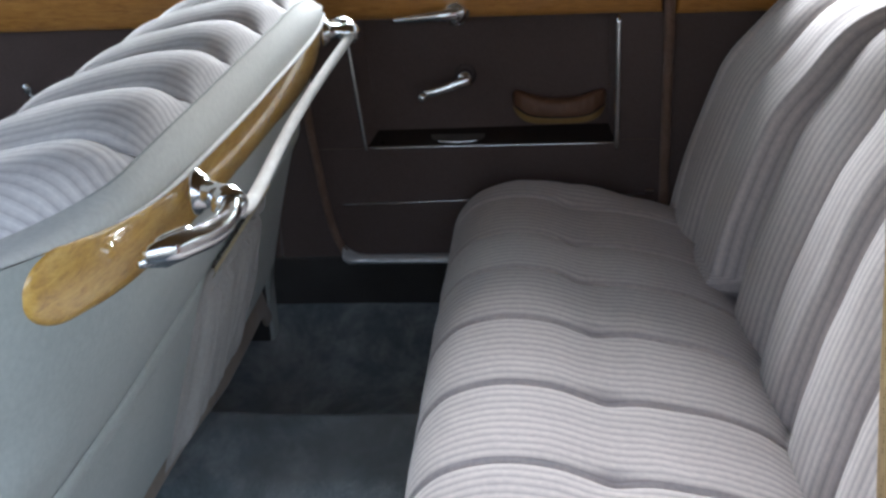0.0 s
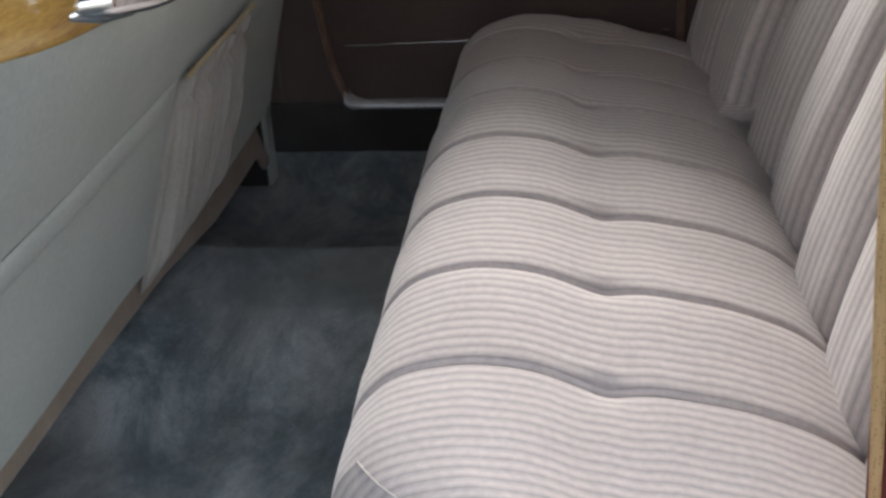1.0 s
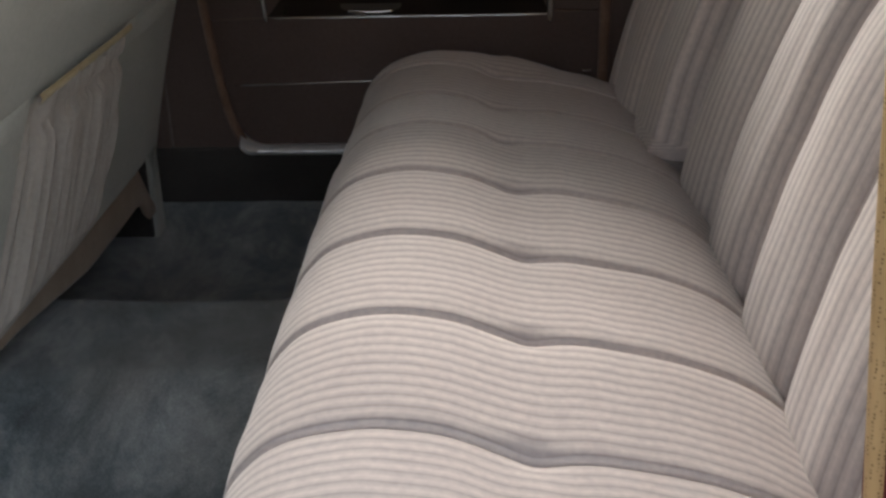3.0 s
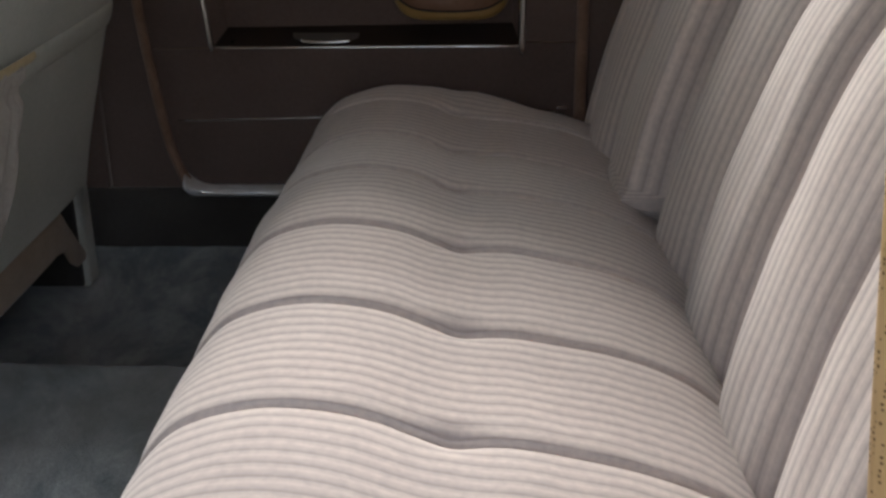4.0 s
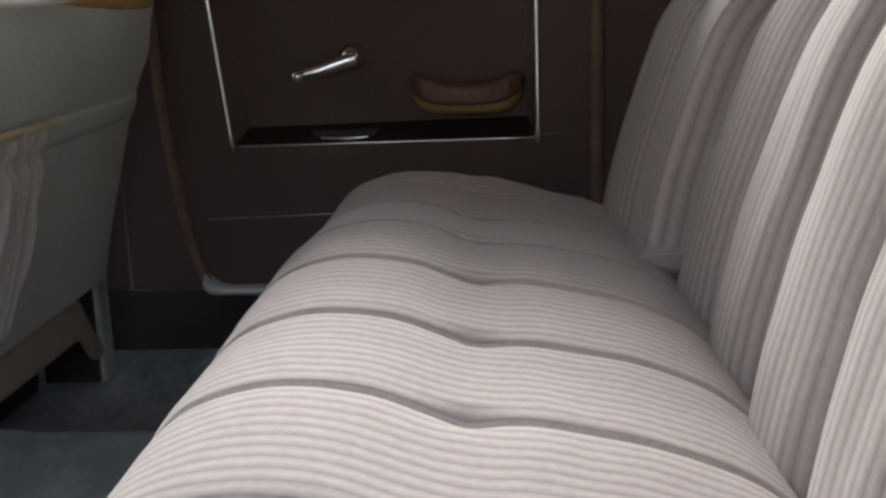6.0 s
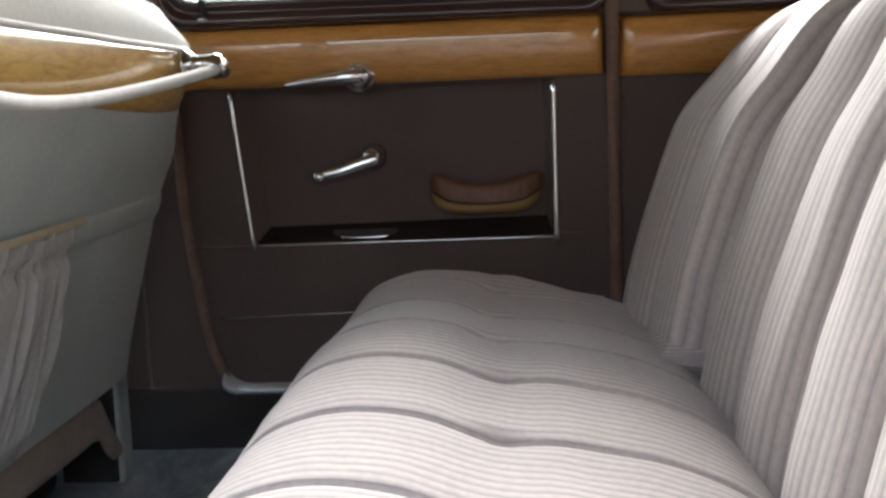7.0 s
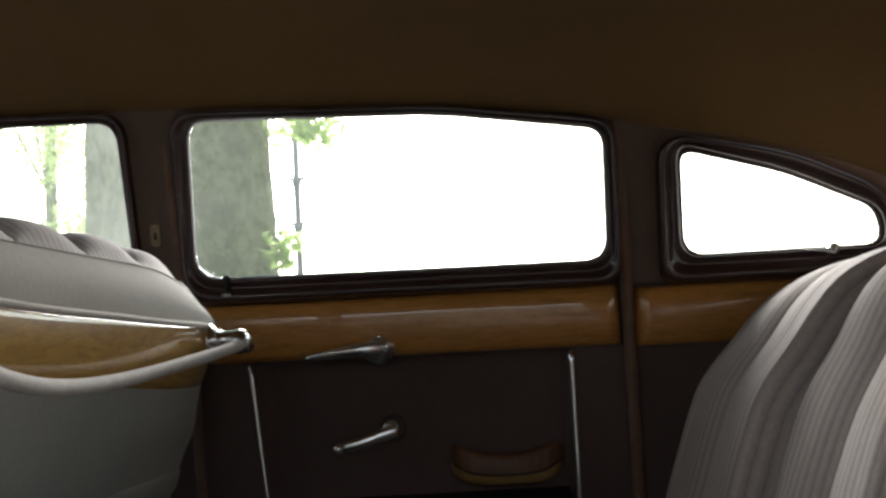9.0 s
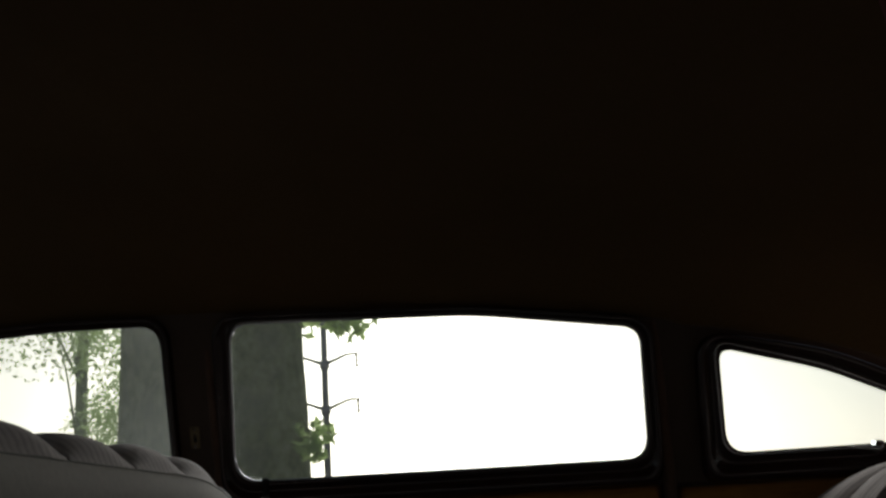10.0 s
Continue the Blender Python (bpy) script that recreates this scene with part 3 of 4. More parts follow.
part("stay", tube([far_side(0.606, 0.808, 0.02), far_side(0.608, 0.845, 0.022), far_side(0.609, 0.856, 0.021)], lambda t: 0.006 - 0.003 * t, 8), chrome, quarter, "chrome window stay")
part("wood_rail", wood_rail(0.208, 0.95, 0.683, 0.778, 0.024), rail_wood, quarter, "glossy golden-brown varnished wood rail")

# front door on the far side
front_door = thing("door_2", (-1.05, 1.65, SILL), "closed front door with taupe broadcloth and wood rail", "car door", kind="structure")
part("door_panel", block((-1.5, WALL, 0.178), (-0.608, WALL + 0.06, 0.79), 0.004), door_cloth, front_door, "", False)
part("wood_rail", wood_rail(-1.5, -0.61, 0.682, 0.784, 0.022), rail_wood, front_door, "glossy golden-brown varnished wood rail")
part("window_frame", ring(filleted(FWIN, 8), filleted(FWIN_OUT, 8), far_side, 0.02), frame_paint, front_door, "dark glossy enamelled window frame")
part("pane", plate(filleted([(-0.93 + (u + 0.93) * 1.02, 0.95 + (v - 0.95) * 1.06, r) for u, v, r in FWIN], 6), [], lambda u, v, w: far_side(u, v, -0.012 - w), 0.004), dusty_glass, front_door, "", False).visible_shadow = False
crank_f = part("window_crank", turned([(0, 0), (0.021, 0), (0.022, 0.005), (0.015, 0.011), (0.012, 0.028), (0.0155, 0.034), (0.015, 0.041), (0, 0.046)], (-0.985, WALL, 0.556), (0, -1, 0.05), 24), chrome, front_door, "chrome window crank")
part("arm", tube(smooth_line([(-0.985, 1.578, 0.556), (-1.03, 1.574, 0.556), (-1.079, 1.572, 0.557)], 14), lambda t: 0.0095 - 0.003 * t, 12, 0.6), chrome, crank_f)
part("knob", turned([(0, 0), (0.005, 0), (0.005, 0.012), (0.009, 0.018), (0.010, 0.028), (0.007, 0.034), (0, 0.036)], (-1.077, 1.576, 0.557), (0, -0.5, 1), 16), chrome, crank_f)

striker = thing("striker_plate", far_side(-0.574, 0.905), "small bright keyhole plate on the brown centre pillar", "striker plate")
part("plate", plate(filleted([(-0.582, 0.887, 0.005), (-0.582, 0.923, 0.005), (-0.566, 0.923, 0.005), (-0.566, 0.887, 0.005)], 4), [filleted([(-0.577, 0.897, 0.003), (-0.577, 0.911, 0.003), (-0.571, 0.911, 0.003), (-0.571, 0.897, 0.003)], 3)], lambda u, v, w: far_side(u, v, 0.0005 + w), 0.003), aged_brass, striker, "", False)
part("slot", block(far_side(-0.577, 0.897, 0.0015) - Vector((0, 0.0005, 0)), far_side(-0.571, 0.911, 0.0005) + Vector((0, 0.004, 0)), 0.0), dark_metal, striker, "", False)
for dz in (0.891, 0.919):
    part("screw", turned([(0, 0), (0.0026, 0), (0.0022, 0.0014), (0, 0.0016)], far_side(-0.574, dz, 0.0035), (0, -1, 0.2), 10), chrome, striker)


# ---- headliner ----
def roof_at(u, v):
    x = -1.26 + 2.36 * u
    s = 2 * v - 1
    zr = rail_height(x)
    half = 0.755 - 0.03 * step(0.2, 1.0, x)
    crown = 0.15 + 0.03 * step(0.2, 0.9, x)
    y = MID + half * math.copysign(1 - (1 - abs(s)) ** 1.6, s)
    k = (y - MID) / half
    z = zr + crown * (1 - abs(k) ** 2.6)
    z += 0.0035 * math.cos((x + 0.3) * 2 * math.pi / 0.36) ** 16 * -1
    return Vector((x, y, z))


roof = surface(roof_at, 120, 48)
ex = bmesh.ops.extrude_face_region(roof, geom=roof.faces[:])
bmesh.ops.translate(roof, verts=[g for g in ex["geom"] if isinstance(g, bmesh.types.BMVert)], vec=(0, 0, 0.02))
solid("ceiling", roof, headliner_cloth, "tan-brown woollen headliner stretched over the cabin", "headliner")

outer = surface(lambda u, v: roof_at(u, v) + Vector((0, 0, 0.045)), 60, 30)
ex = bmesh.ops.extrude_face_region(outer, geom=outer.faces[:])
bmesh.ops.translate(outer, verts=[g for g in ex["geom"] if isinstance(g, bmesh.types.BMVert)], vec=(0, 0, 0.004))
solid("roof", outer, maroon, "glossy maroon painted steel roof skin", "car roof")
solid("underbody", block((-1.45, 0.06, -0.378), (1.0, 1.60, -0.062), 0.03), dark_metal, "dark steel underbody standing on the ground", "underbody", False)

lampbox = thing("courtesy_lamp", (0.60, 1.44, 0.95), "small pale oval courtesy lamp on the rear headliner", "lamp")

# ---- ends of the cabin ----
rear_hole = filleted([(0.24, 0.77, 0.06), (0.24, 0.93, 0.05), (1.32, 0.93, 0.05), (1.32, 0.77, 0.06)], 6)
solid("wall_rear", plate([(-0.05, 0.0), (1.64, 0.0), (1.64, 1.1), (-0.05, 1.1)], [rear_hole], lambda u, v, w: Vector((1.03 + w, u, v)), 0.03), headliner_cloth, "brown cloth rear wall with a low window", "wall", False)
solid("parcel_shelf", block((0.56, 0.0, 0.68), (1.04, 1.60, 0.70), 0.004), door_cloth, "taupe cloth parcel shelf behind the rear seat", "shelf", False)
solid("wall_front", block((-1.53, -0.05, -0.05), (-1.5, 1.64, 0.80), 0.006), door_cloth, "dark lined scuttle below the windscreen", "wall", False)
screen = solid("window_2", plate([(0.06, 0.0), (1.50, 0.0), (1.44, 0.46), (0.12, 0.46)], [], lambda u, v, w: Vector((-1.49 + 0.80 * v + w, u, 0.80 + 0.62 * v)), 0.004), glass, "clear sloping windscreen glass", "windscreen", False)
screen.visible_shadow = False

# ---- near side, with the open rear doorway ----
near_y = 2 * MID - WALL
solid("wall_near_pillar", block((-0.62, near_y - 0.02, 0.0), (-0.545, near_y + 0.05, 0.80), 0.01), pillar_cloth, "brown lined near centre pillar", "pillar", False)
solid("wall_near_upper", plate([(-0.62, 0.786), (-0.545, 0.786), (-0.545, 1.09), (-0.62, 1.095)], [], lambda u, v, w: near_side(u, v, -w), 0.03), pillar_cloth, "brown lined near centre pillar top", "pillar", False)
nr_edge = [(x, rail_height(x) + 0.02) for x in (0.9, 0.75, 0.6, 0.45, 0.32, 0.2)]
solid("wall_near_rear_upper", plate([(0.2, 0.786), (0.9, 0.786)] + nr_edge, [filleted(QWIN_OUT, 6)], lambda u, v, w: near_side(u, v, -w), 0.03), pillar_cloth, "brown lined near quarter window surround", "wall lining", False)
solid("header_near", plate([(-1.12, 1.07), (-0.54, 1.088), (0.2, 1.035), (0.2, rail_height(0.2) + 0.03), (-0.17, rail_height(-0.17) + 0.03), (-0.54, 1.13), (-1.12, 1.12)], [], lambda u, v, w: near_side(u, v, -w), 0.03), maroon, "maroon painted header above the open doorway", "door frame", False)


solid("wall_near_front", block((-1.5, near_y - 0.02, 0.0), (-0.625, near_y + 0.03, 0.79), 0.006), door_cloth, "taupe lined near front door below the window", "wall", False)


# maroon body pillar behind the open doorway
def jamb_at(u, v):
    z = 0.02 + 1.03 * u
    sec = [(0.226, 0.194), (0.237, 0.168), (0.242, 0.136), (0.262, 0.106), (0.287, 0.080), (0.60, 0.068)]
    k = v * (len(sec) - 1)
    i = min(int(k), len(sec) - 2)
    x = sec[i][0] + (sec[i + 1][0] - sec[i][0]) * (k - i)
    y = sec[i][1] + (sec[i + 1][1] - sec[i][1]) * (k - i)
    return Vector((x + 0.019 - 0.058 * step(0.05, 1.10, z), y + 0.05 * step(0.8, 1.1, z), z))


jamb_bm = surface(jamb_at, 40, 25)
ex = bmesh.ops.extrude_face_region(jamb_bm, geom=jamb_bm.faces[:])
bmesh.ops.translate(jamb_bm, verts=[g for g in ex["geom"] if isinstance(g, bmesh.types.BMVert)], vec=(0.02, 0.012, 0))
solid("door_jamb", jamb_bm, maroon, "glossy maroon painted body pillar of the open doorway", "door jamb")
jamb_plate = thing("latch_striker", (0.220, 0.136, 0.64), "bright metal latch striker on the maroon pillar", "latch striker")
part("plate", block((0.216, 0.136, 0.640), (0.225, 0.152, 0.690), 0.003), dull_chrome, jamb_plate, "", False)
part("tongue", tube(smooth_line([(0.219, 0.142, 0.668), (0.212, 0.133, 0.664), (0.213, 0.127, 0.646), (0.221, 0.136, 0.638)], 14), 0.004, 10), chrome, jamb_plate)

gold = smooth_line([(0.195, 0.182, 1.02), (0.205, 0.184, 0.80), (0.2175, 0.185, 0.62), (0.230, 0.185, 0.48), (0.243, 0.185, 0.34), (0.259, 0.185, 0.06)], 60)
solid("trim_3", tube(gold, 0.0085, 18), gold_vinyl, "gold perforated vinyl welt along the doorway", "door welt")

# ---- rear seat ----
SEAMS = [0.326 + 0.1770 * k for k in range(7)]
NEAR_END, FAR_END = 0.085, 1.535
rear_seat = thing("rear_seat", (0.1, MID, 0.04), "rear bench seat in pale striped wool with deep channels", "bench seat")
cushion = part("cushion", block((-0.14, NEAR_END + 0.05, 0.04), (0.28, FAR_END - 0.03, 0.29), 0.02), dark_metal, rear_seat, "pale striped channelled seat cushion")
# section of the cushion, from the front foot over the top to the back
CUSHION = smooth_line([(-0.173, 0, 0.041), (-0.193, 0, 0.131), (-0.214, 0, 0.221), (-0.218, 0, 0.291), (-0.207, 0, 0.351), (-0.184, 0, 0.384), (-0.158, 0, 0.402), (-0.123, 0, 0.412), (-0.084, 0, 0.415), (-0.038, 0, 0.408), (0.004, 0, 0.393), (0.037, 0, 0.386), (0.082, 0, 0.382), (0.142, 0, 0.370), (0.192, 0, 0.354), (0.237, 0, 0.331), (0.269, 0, 0.301), (0.288, 0, 0.261), (0.292, 0, 0.211)], 72)


def section_normal(line, i):
    d = line[min(i + 1, len(line) - 1)] - line[max(i - 1, 0)]
    return Vector((-d.z, 0, d.x)).normalized()


CUSHION_N = [section_normal(CUSHION, i) for i in range(len(CUSHION))]


def cushion_at(y0, y1, y, i, near=False, far=False):
    """Point i of the cushion's section at y, in the channel from y0 to y1."""
    u = (y - y0) / (y1 - y0)
    p, n = CUSHION[i], CUSHION_N[i]
    crown = step(0.26, 0.38, p.z)
    dip = math.exp(-((p.x - 0.028 + 0.030 * step(0.7, 1.25, y)) / 0.032) ** 2) if p.z > 0.3 else 0.0
    low = 0.0 if near else max(0.0, 1 - u / 0.15) ** 2.0
    high = max(0.0, (u - 0.70) / 0.30) ** 2.6
    if far:
        high = max(0.0, (y - (y1 - 0.06)) / 0.06) ** 2 * 1.6
    if near:
        low = max(0.0, 1 - (y - y0) / 0.035) ** 2 * 0.4
    fold = 1 - max(low, high)
    puff = 0.007 - (0.0015 + 0.001 * crown + 0.003 * dip) * low - (0.002 + 0.001 * crown + 0.003 * dip) * high
    tuft = math.exp(-((p.x - 0.030 + 0.030 * step(0.7, 1.25, y)) / 0.017) ** 2) if p.z > 0.3 else 0.0
    puff -= 0.0045 * tuft * (0.0 if near else max(0.0, 1 - u / 0.16) ** 1.4) + 0.0045 * tuft * (0.0 if far else max(0.0, (u - 0.86) / 0.14) ** 1.4)
    puff += 0.0020 * noise.noise((p.x * 9, y * 9, p.z * 9)) + 0.0010 * noise.noise((p.x * 30, y * 22, 5)) * fold
    if not near:
        puff -= 0.014 * math.exp(-((y - y0) / 0.0022) ** 2)
    if not far:
        puff -= 0.014 * math.exp(-((y1 - y) / 0.0022) ** 2)
    slack = 0.0016 * math.sin(p.x * 95 + 3 * noise.noise((y * 9, 0, 2))) * fold * (0.4 if p.x > 0.05 else 0.25)
    q = p + n * (puff + slack)
    corner = 0.0
    if near:
        c = max(0.0, (0.255 - y) / 0.170)
        corner = 0.135 * (1 - math.sqrt(max(0.0, 1 - min(1.0, c) ** 2)))
    elif far:
        c = max(0.0, (y - 1.42) / 0.115)
        corner = 0.075 * (1 - math.sqrt(max(0.0, 1 - min(1.0, c) ** 2)))
        q.z -= 0.022 * c ** 2 if q.z > 0.2 else 0
        q.z += 0.016 * math.exp(-((p.x - 0.03) / 0.055) ** 2) * step(1.39, 1.47, y) if q.z > 0.3 else 0
    front = max(0.0, 1 - (q.x + 0.20) / 0.30)
    q.x += corner * front
    q.z -= (0.003 + 0.009 * (1 - step(0.6, 1.0, y)) + 0.006 * (1 - step(0.25, 0.5, y)) + 0.016 * step(0.90, 1.28, y)) * step(0.15, 0.40, q.z)
    wave = 0.0025 * noise.noise((q.x * 7, y * 3, 6)) * step(0.10, 0.22, y)
    return Vector((q.x, y + wave, q.z))


bounds = [NEAR_END, *SEAMS, FAR_END]


def near_seam(i):
    """The end facing wraps round the front corner: where the top cloth begins at point i of the section."""
    return along([(20, 0.214), (22, 0.170), (24, 0.132), (28, 0.105), (32, 0.096), (36, 0.091), (42, 0.088)], i)


def spread(u):
    return 0.5 - 0.5 * math.copysign(abs(math.cos(math.pi * u)) ** 0.8, math.cos(math.pi * u))


SLOT = 0.0010
first = ribbed(lambda u, v: cushion_at(NEAR_END, bounds[1] - SLOT, near_seam(round(v * 72)) + (bounds[1] - SLOT - near_seam(round(v * 72))) * spread(u), round(v * 72), True), 56, 72, 13, period=0.0136)
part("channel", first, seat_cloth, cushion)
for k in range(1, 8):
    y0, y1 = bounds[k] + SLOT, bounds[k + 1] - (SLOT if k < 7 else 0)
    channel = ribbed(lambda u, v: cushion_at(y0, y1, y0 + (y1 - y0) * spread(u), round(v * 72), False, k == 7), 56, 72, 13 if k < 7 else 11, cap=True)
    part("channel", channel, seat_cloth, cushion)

# facing round the open end of the cushion, its ribs running upwards
FIRST = 20


def facing_at(u, v):
    k = FIRST + u * (68 - FIRST)
    i, r = min(int(k), 67), k - min(int(k), 67)
    a, b = (cushion_at(NEAR_END, bounds[1], near_seam(j), j, True) for j in (i, i + 1))
    top = a + (b - a) * r
    g = FIRST * v
    m, q = min(int(g), FIRST - 1), g - min(int(g), FIRST - 1)
    c, d = (cushion_at(NEAR_END, bounds[1], 0.214, j, True) for j in (m, m + 1))
    prof, head = c + (d - c) * q, cushion_at(NEAR_END, bounds[1], 0.214, FIRST, True)
    front = 1 - step(0.10, 0.55, u)
    swell = (0.005 + 0.040 * (1 - step(0.0, 0.18, top.x))) * math.sin(math.pi * min(0.5, (1 - v) * 1.3)) * step(0.0, 0.10, u)
    z = 0.05 + (top.z - 0.05) * (prof.z - 0.05) / (head.z - 0.05)
    return Vector((top.x + (prof.x - head.x) * front, top.y + 0.004 * (1 - v) * (1 - front) - swell * (1 - 0.5 * front), z))


part("end_facing", ribbed(facing_at, 100, 24, 36), seat_cloth, cushion, "striped end facing with upright ribs")
welt = [cushion_at(NEAR_END, bounds[1], near_seam(i), i, True) + CUSHION_N[i] * 0.0005 for i in range(FIRST, 68)]
part("welt", tube(welt, 0.0011, 8), seat_cloth, cushion)

BACK = smooth_line([(0.341, 0, 0.158), (0.309, 0, 0.208), (0.287, 0, 0.253), (0.278, 0, 0.298), (0.287, 0, 0.353), (0.300, 0, 0.405), (0.314, 0, 0.455), (0.332, 0, 0.510), (0.349, 0, 0.560), (0.370, 0, 0.611), (0.401, 0, 0.664), (0.439, 0, 0.718), (0.484, 0, 0.748), (0.536, 0, 0.762), (0.591, 0, 0.760), (0.636, 0, 0.733), (0.661, 0, 0.688)], 64)
BACK_FACE = [(0.298, 0.278), (0.353, 0.287), (0.405, 0.300)]
BACK_N = [section_normal(BACK, i) for i in range(len(BACK))]
backrest = part("backrest", block((0.43, 0.16, 0.10), (0.53, 1.52, 0.62), 0.02), dark_metal, rear_seat, "pale striped channelled backrest")


def back_at(y0, y1, y, i, deep0, deep1, ends, proud):
    u = (y - y0) / (y1 - y0)
    p, n = BACK[i], BACK_N[i]
    squab = deep0 > 0.04
    low = max(0.0, 1 - u / 0.40) ** 2.0
    if squab:
        low = 1 - math.sqrt(1 - max(0.0, 1 - (y - y0) / 0.016) ** 2) + 0.12 * max(0.0, 1 - u / 0.5) ** 2
    high = max(0.0, (u - 0.58) / 0.42) ** 2.3
    foot = 1 - step(0.30, 0.46, p.z)
    puff = 0.022 - (0.006 + 0.8 * deep0) * low - (0.004 + 0.25 * deep1) * high - 0.006 * foot * max(low, high)
    puff += 0.003 * noise.noise((y * 7, p.z * 4, 8)) + 0.002 * noise.noise((y * 20, p.z * 7, 2)) * (1 - max(low, high))
    puff -= 0.035 * math.exp(-((y - y0) / 0.005) ** 2) + 0.035 * math.exp(-((y1 - y) / 0.0045) ** 2)
    q = p + n * puff
    if squab:
        foot_z = 0.302 + 0.046 * max(0.0, 1 - u / 0.55) ** 2
        under = max(0.0, foot_z - p.z)
        q.x = (q.x if under == 0 else along(BACK_FACE, foot_z) - 0.02) + 0.9 * max(0.0, under - 0.012)
        q.z = max(q.z, foot_z - 0.022 * (1 - math.exp(-under / 0.022)))
    q.x -= 0.010 * step(0.93, 1.09, y) * (1 - proud) * (1 - step(0.60, 0.78, p.z))
    q.x -= (0.050 * proud + 0.018 * step(1.25, 1.48, y)) * (1 - 0.6 * step(0.60, 0.78, p.z))
    q.z += 0.016 * step(0.66, 0.74, p.z) * (1 - 0.6 * step(1.2, 1.5, y))
    if ends == 1:
        c = min(1.0, max(0.0, (y - 1.48) / 0.10))
        q.x += 0.07 * c ** 2
        q.z -= 0.03 * c ** 2 * step(0.5, 0.75, q.z)
    wave = 0.006 * noise.noise((y * 2.5, p.z * 5, 3)) + 0.0015 * noise.noise((y * 6, p.z * 16, 9))
    return Vector((q.x, y + wave * step(0.18, 0.30, y), q.z))


back_bounds = [0.135, 0.325, 0.520, 0.716, 0.913, 1.110, 1.300, 1.470, 1.580]
back_deep = [0.006, 0.008, 0.010, 0.030, 0.016, 0.045, 0.016, 0.012, 0.010]
for k in range(8):
    y0, y1 = back_bounds[k] + (0.008 if k == 5 else 0.003), back_bounds[k + 1] - 0.003
    channel = ribbed(lambda u, v: back_at(y0, y1, y0 + (y1 - y0) * spread(u), round(v * 64), back_deep[k], back_deep[k + 1], 1 if k == 7 else 0, 1 if k > 4 else 0), 56, 64, 8 if k == 7 else 14, cap=True)
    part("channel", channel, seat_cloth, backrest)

# ---- front seat ----
front_seat = thing("front_seat", (-0.6, MID, 0.06), "front bench seat, grey broadcloth back, wood strip and robe cord", "bench seat")
FACE = [(0.06, -0.602), (0.25, -0.570), (0.33, -0.552), (0.41, -0.530), (0.53, -0.496), (0.60, -0.464), (0.65, -0.436), (0.69, -0.424), (0.75, -0.414), (0.82, -0.409)]
F0, F1 = 0.02, 1.495
CENTRE = 0.80


def ends_round(y):
    a = max(0.0, (F0 + 0.07 - y) / 0.07, (y - F1 + 0.07) / 0.07)
    return 1 - math.sqrt(max(0.0, 1 - min(1.0, a) ** 2))


def face_x(y, z):
    return sum(along(FACE, z + d) for d in (-0.03, 0, 0.03)) / 3 - 0.05 * ends_round(y) - (0.034 if y > CENTRE else 0.045) * abs((y - CENTRE) / 0.65) ** 6 * (0.30 + 0.70 * step(0.58, 0.66, z))


def seat_low(y):
    return 0.293 - 0.040 * step(0.6, 1.0, y) if y < 1.430 else 0.075


STRIP = [(0.14, 0.772, 0.036), (0.20, 0.766, 0.034), (0.28, 0.748, 0.0335), (0.41, 0.734, 0.031), (0.50, 0.7285, 0.0325), (0.62, 0.7225, 0.033), (0.78, 0.715, 0.034), (0.93, 0.711, 0.036), (1.10, 0.703, 0.040), (1.25, 0.700, 0.042)]


def strip_mid(y):
    return sum(along([(a, b) for a, b, c in STRIP], y + d) for d in (-0.05, 0, 0.05)) / 3


def strip_full(y):
    return sum(along([(a, c) for a, b, c in STRIP], y + d) for d in (-0.05, 0, 0.05)) / 3


def face_at(u, v):
    y = F0 + (F1 - F0) * u
    low = seat_low(y)
    z = low + (strip_mid(y) + strip_full(y) - 0.003 - low) * v
    x = face_x(y, z) + 0.002 * noise.noise((y * 5, z * 5, 1))
    return Vector((x, y, z))


part("back_panel", surface(face_at, 150, 46), broadcloth, front_seat, "grey broadcloth seat back panel")


def rise(y):
    """Fall of the seat's top along its length and towards its two rounded ends."""
    d = max(0.0, (abs(y - CENTRE) - 0.28) / 0.37)
    return 0.006 - (0.062 if y > CENTRE else 0.022) * d * d


def strip_half(y):
    e = max(0.0, (abs(y - 0.8045) - 0.5825) / 0.050)
    return strip_full(y) * math.sqrt(max(0.0, 1 - min(1.0, e) ** 2))


SEAM_S = 3 / 11


def over_at(y, s):
    """Section over the top of the front seat: s from the piping, past the border seam, to the front foot."""
    k = s * (len(OVER) - 1)
    i = min(int(k), len(OVER) - 2)
    p = OVER[i] + (OVER[i + 1] - OVER[i]) * (k - i)
    d = abs(y - CENTRE) / 0.7
    x = p.x - 0.05 * ends_round(y) * (1 if p.x > -0.60 else -0.6) - 0.040 * d ** 4 * step(0.0, SEAM_S, s) - 0.035 * min(2.0, max(0.0, (0.37 - y) / 0.12)) ** 2 * step(0.0, SEAM_S, s) * (1 - step(0.3, 0.9, s))
    lift = 0.012 * step(0.12, 0.42, y) * (1 - step(1.05, 1.36, y)) * math.exp(-((s - 0.37) / 0.11) ** 2) * step(0.20, 0.30, s)
    return Vector((x, y, p.z + rise(y) * step(-0.05, SEAM_S, s) + lift - 0.03 * ends_round(y) * step(0.4, 0.8, p.z)))


OVER = smooth_line([(-0.410, 0, 0.755), (-0.409, 0, 0.775), (-0.413, 0, 0.792), (-0.422, 0, 0.803), (-0.456, 0, 0.819), (-0.514, 0, 0.821), (-0.570, 0, 0.814), (-0.624, 0, 0.792), (-0.664, 0, 0.748), (-0.684, 0, 0.658), (-0.704, 0, 0.488), (-0.714, 0, 0.238)], 110)


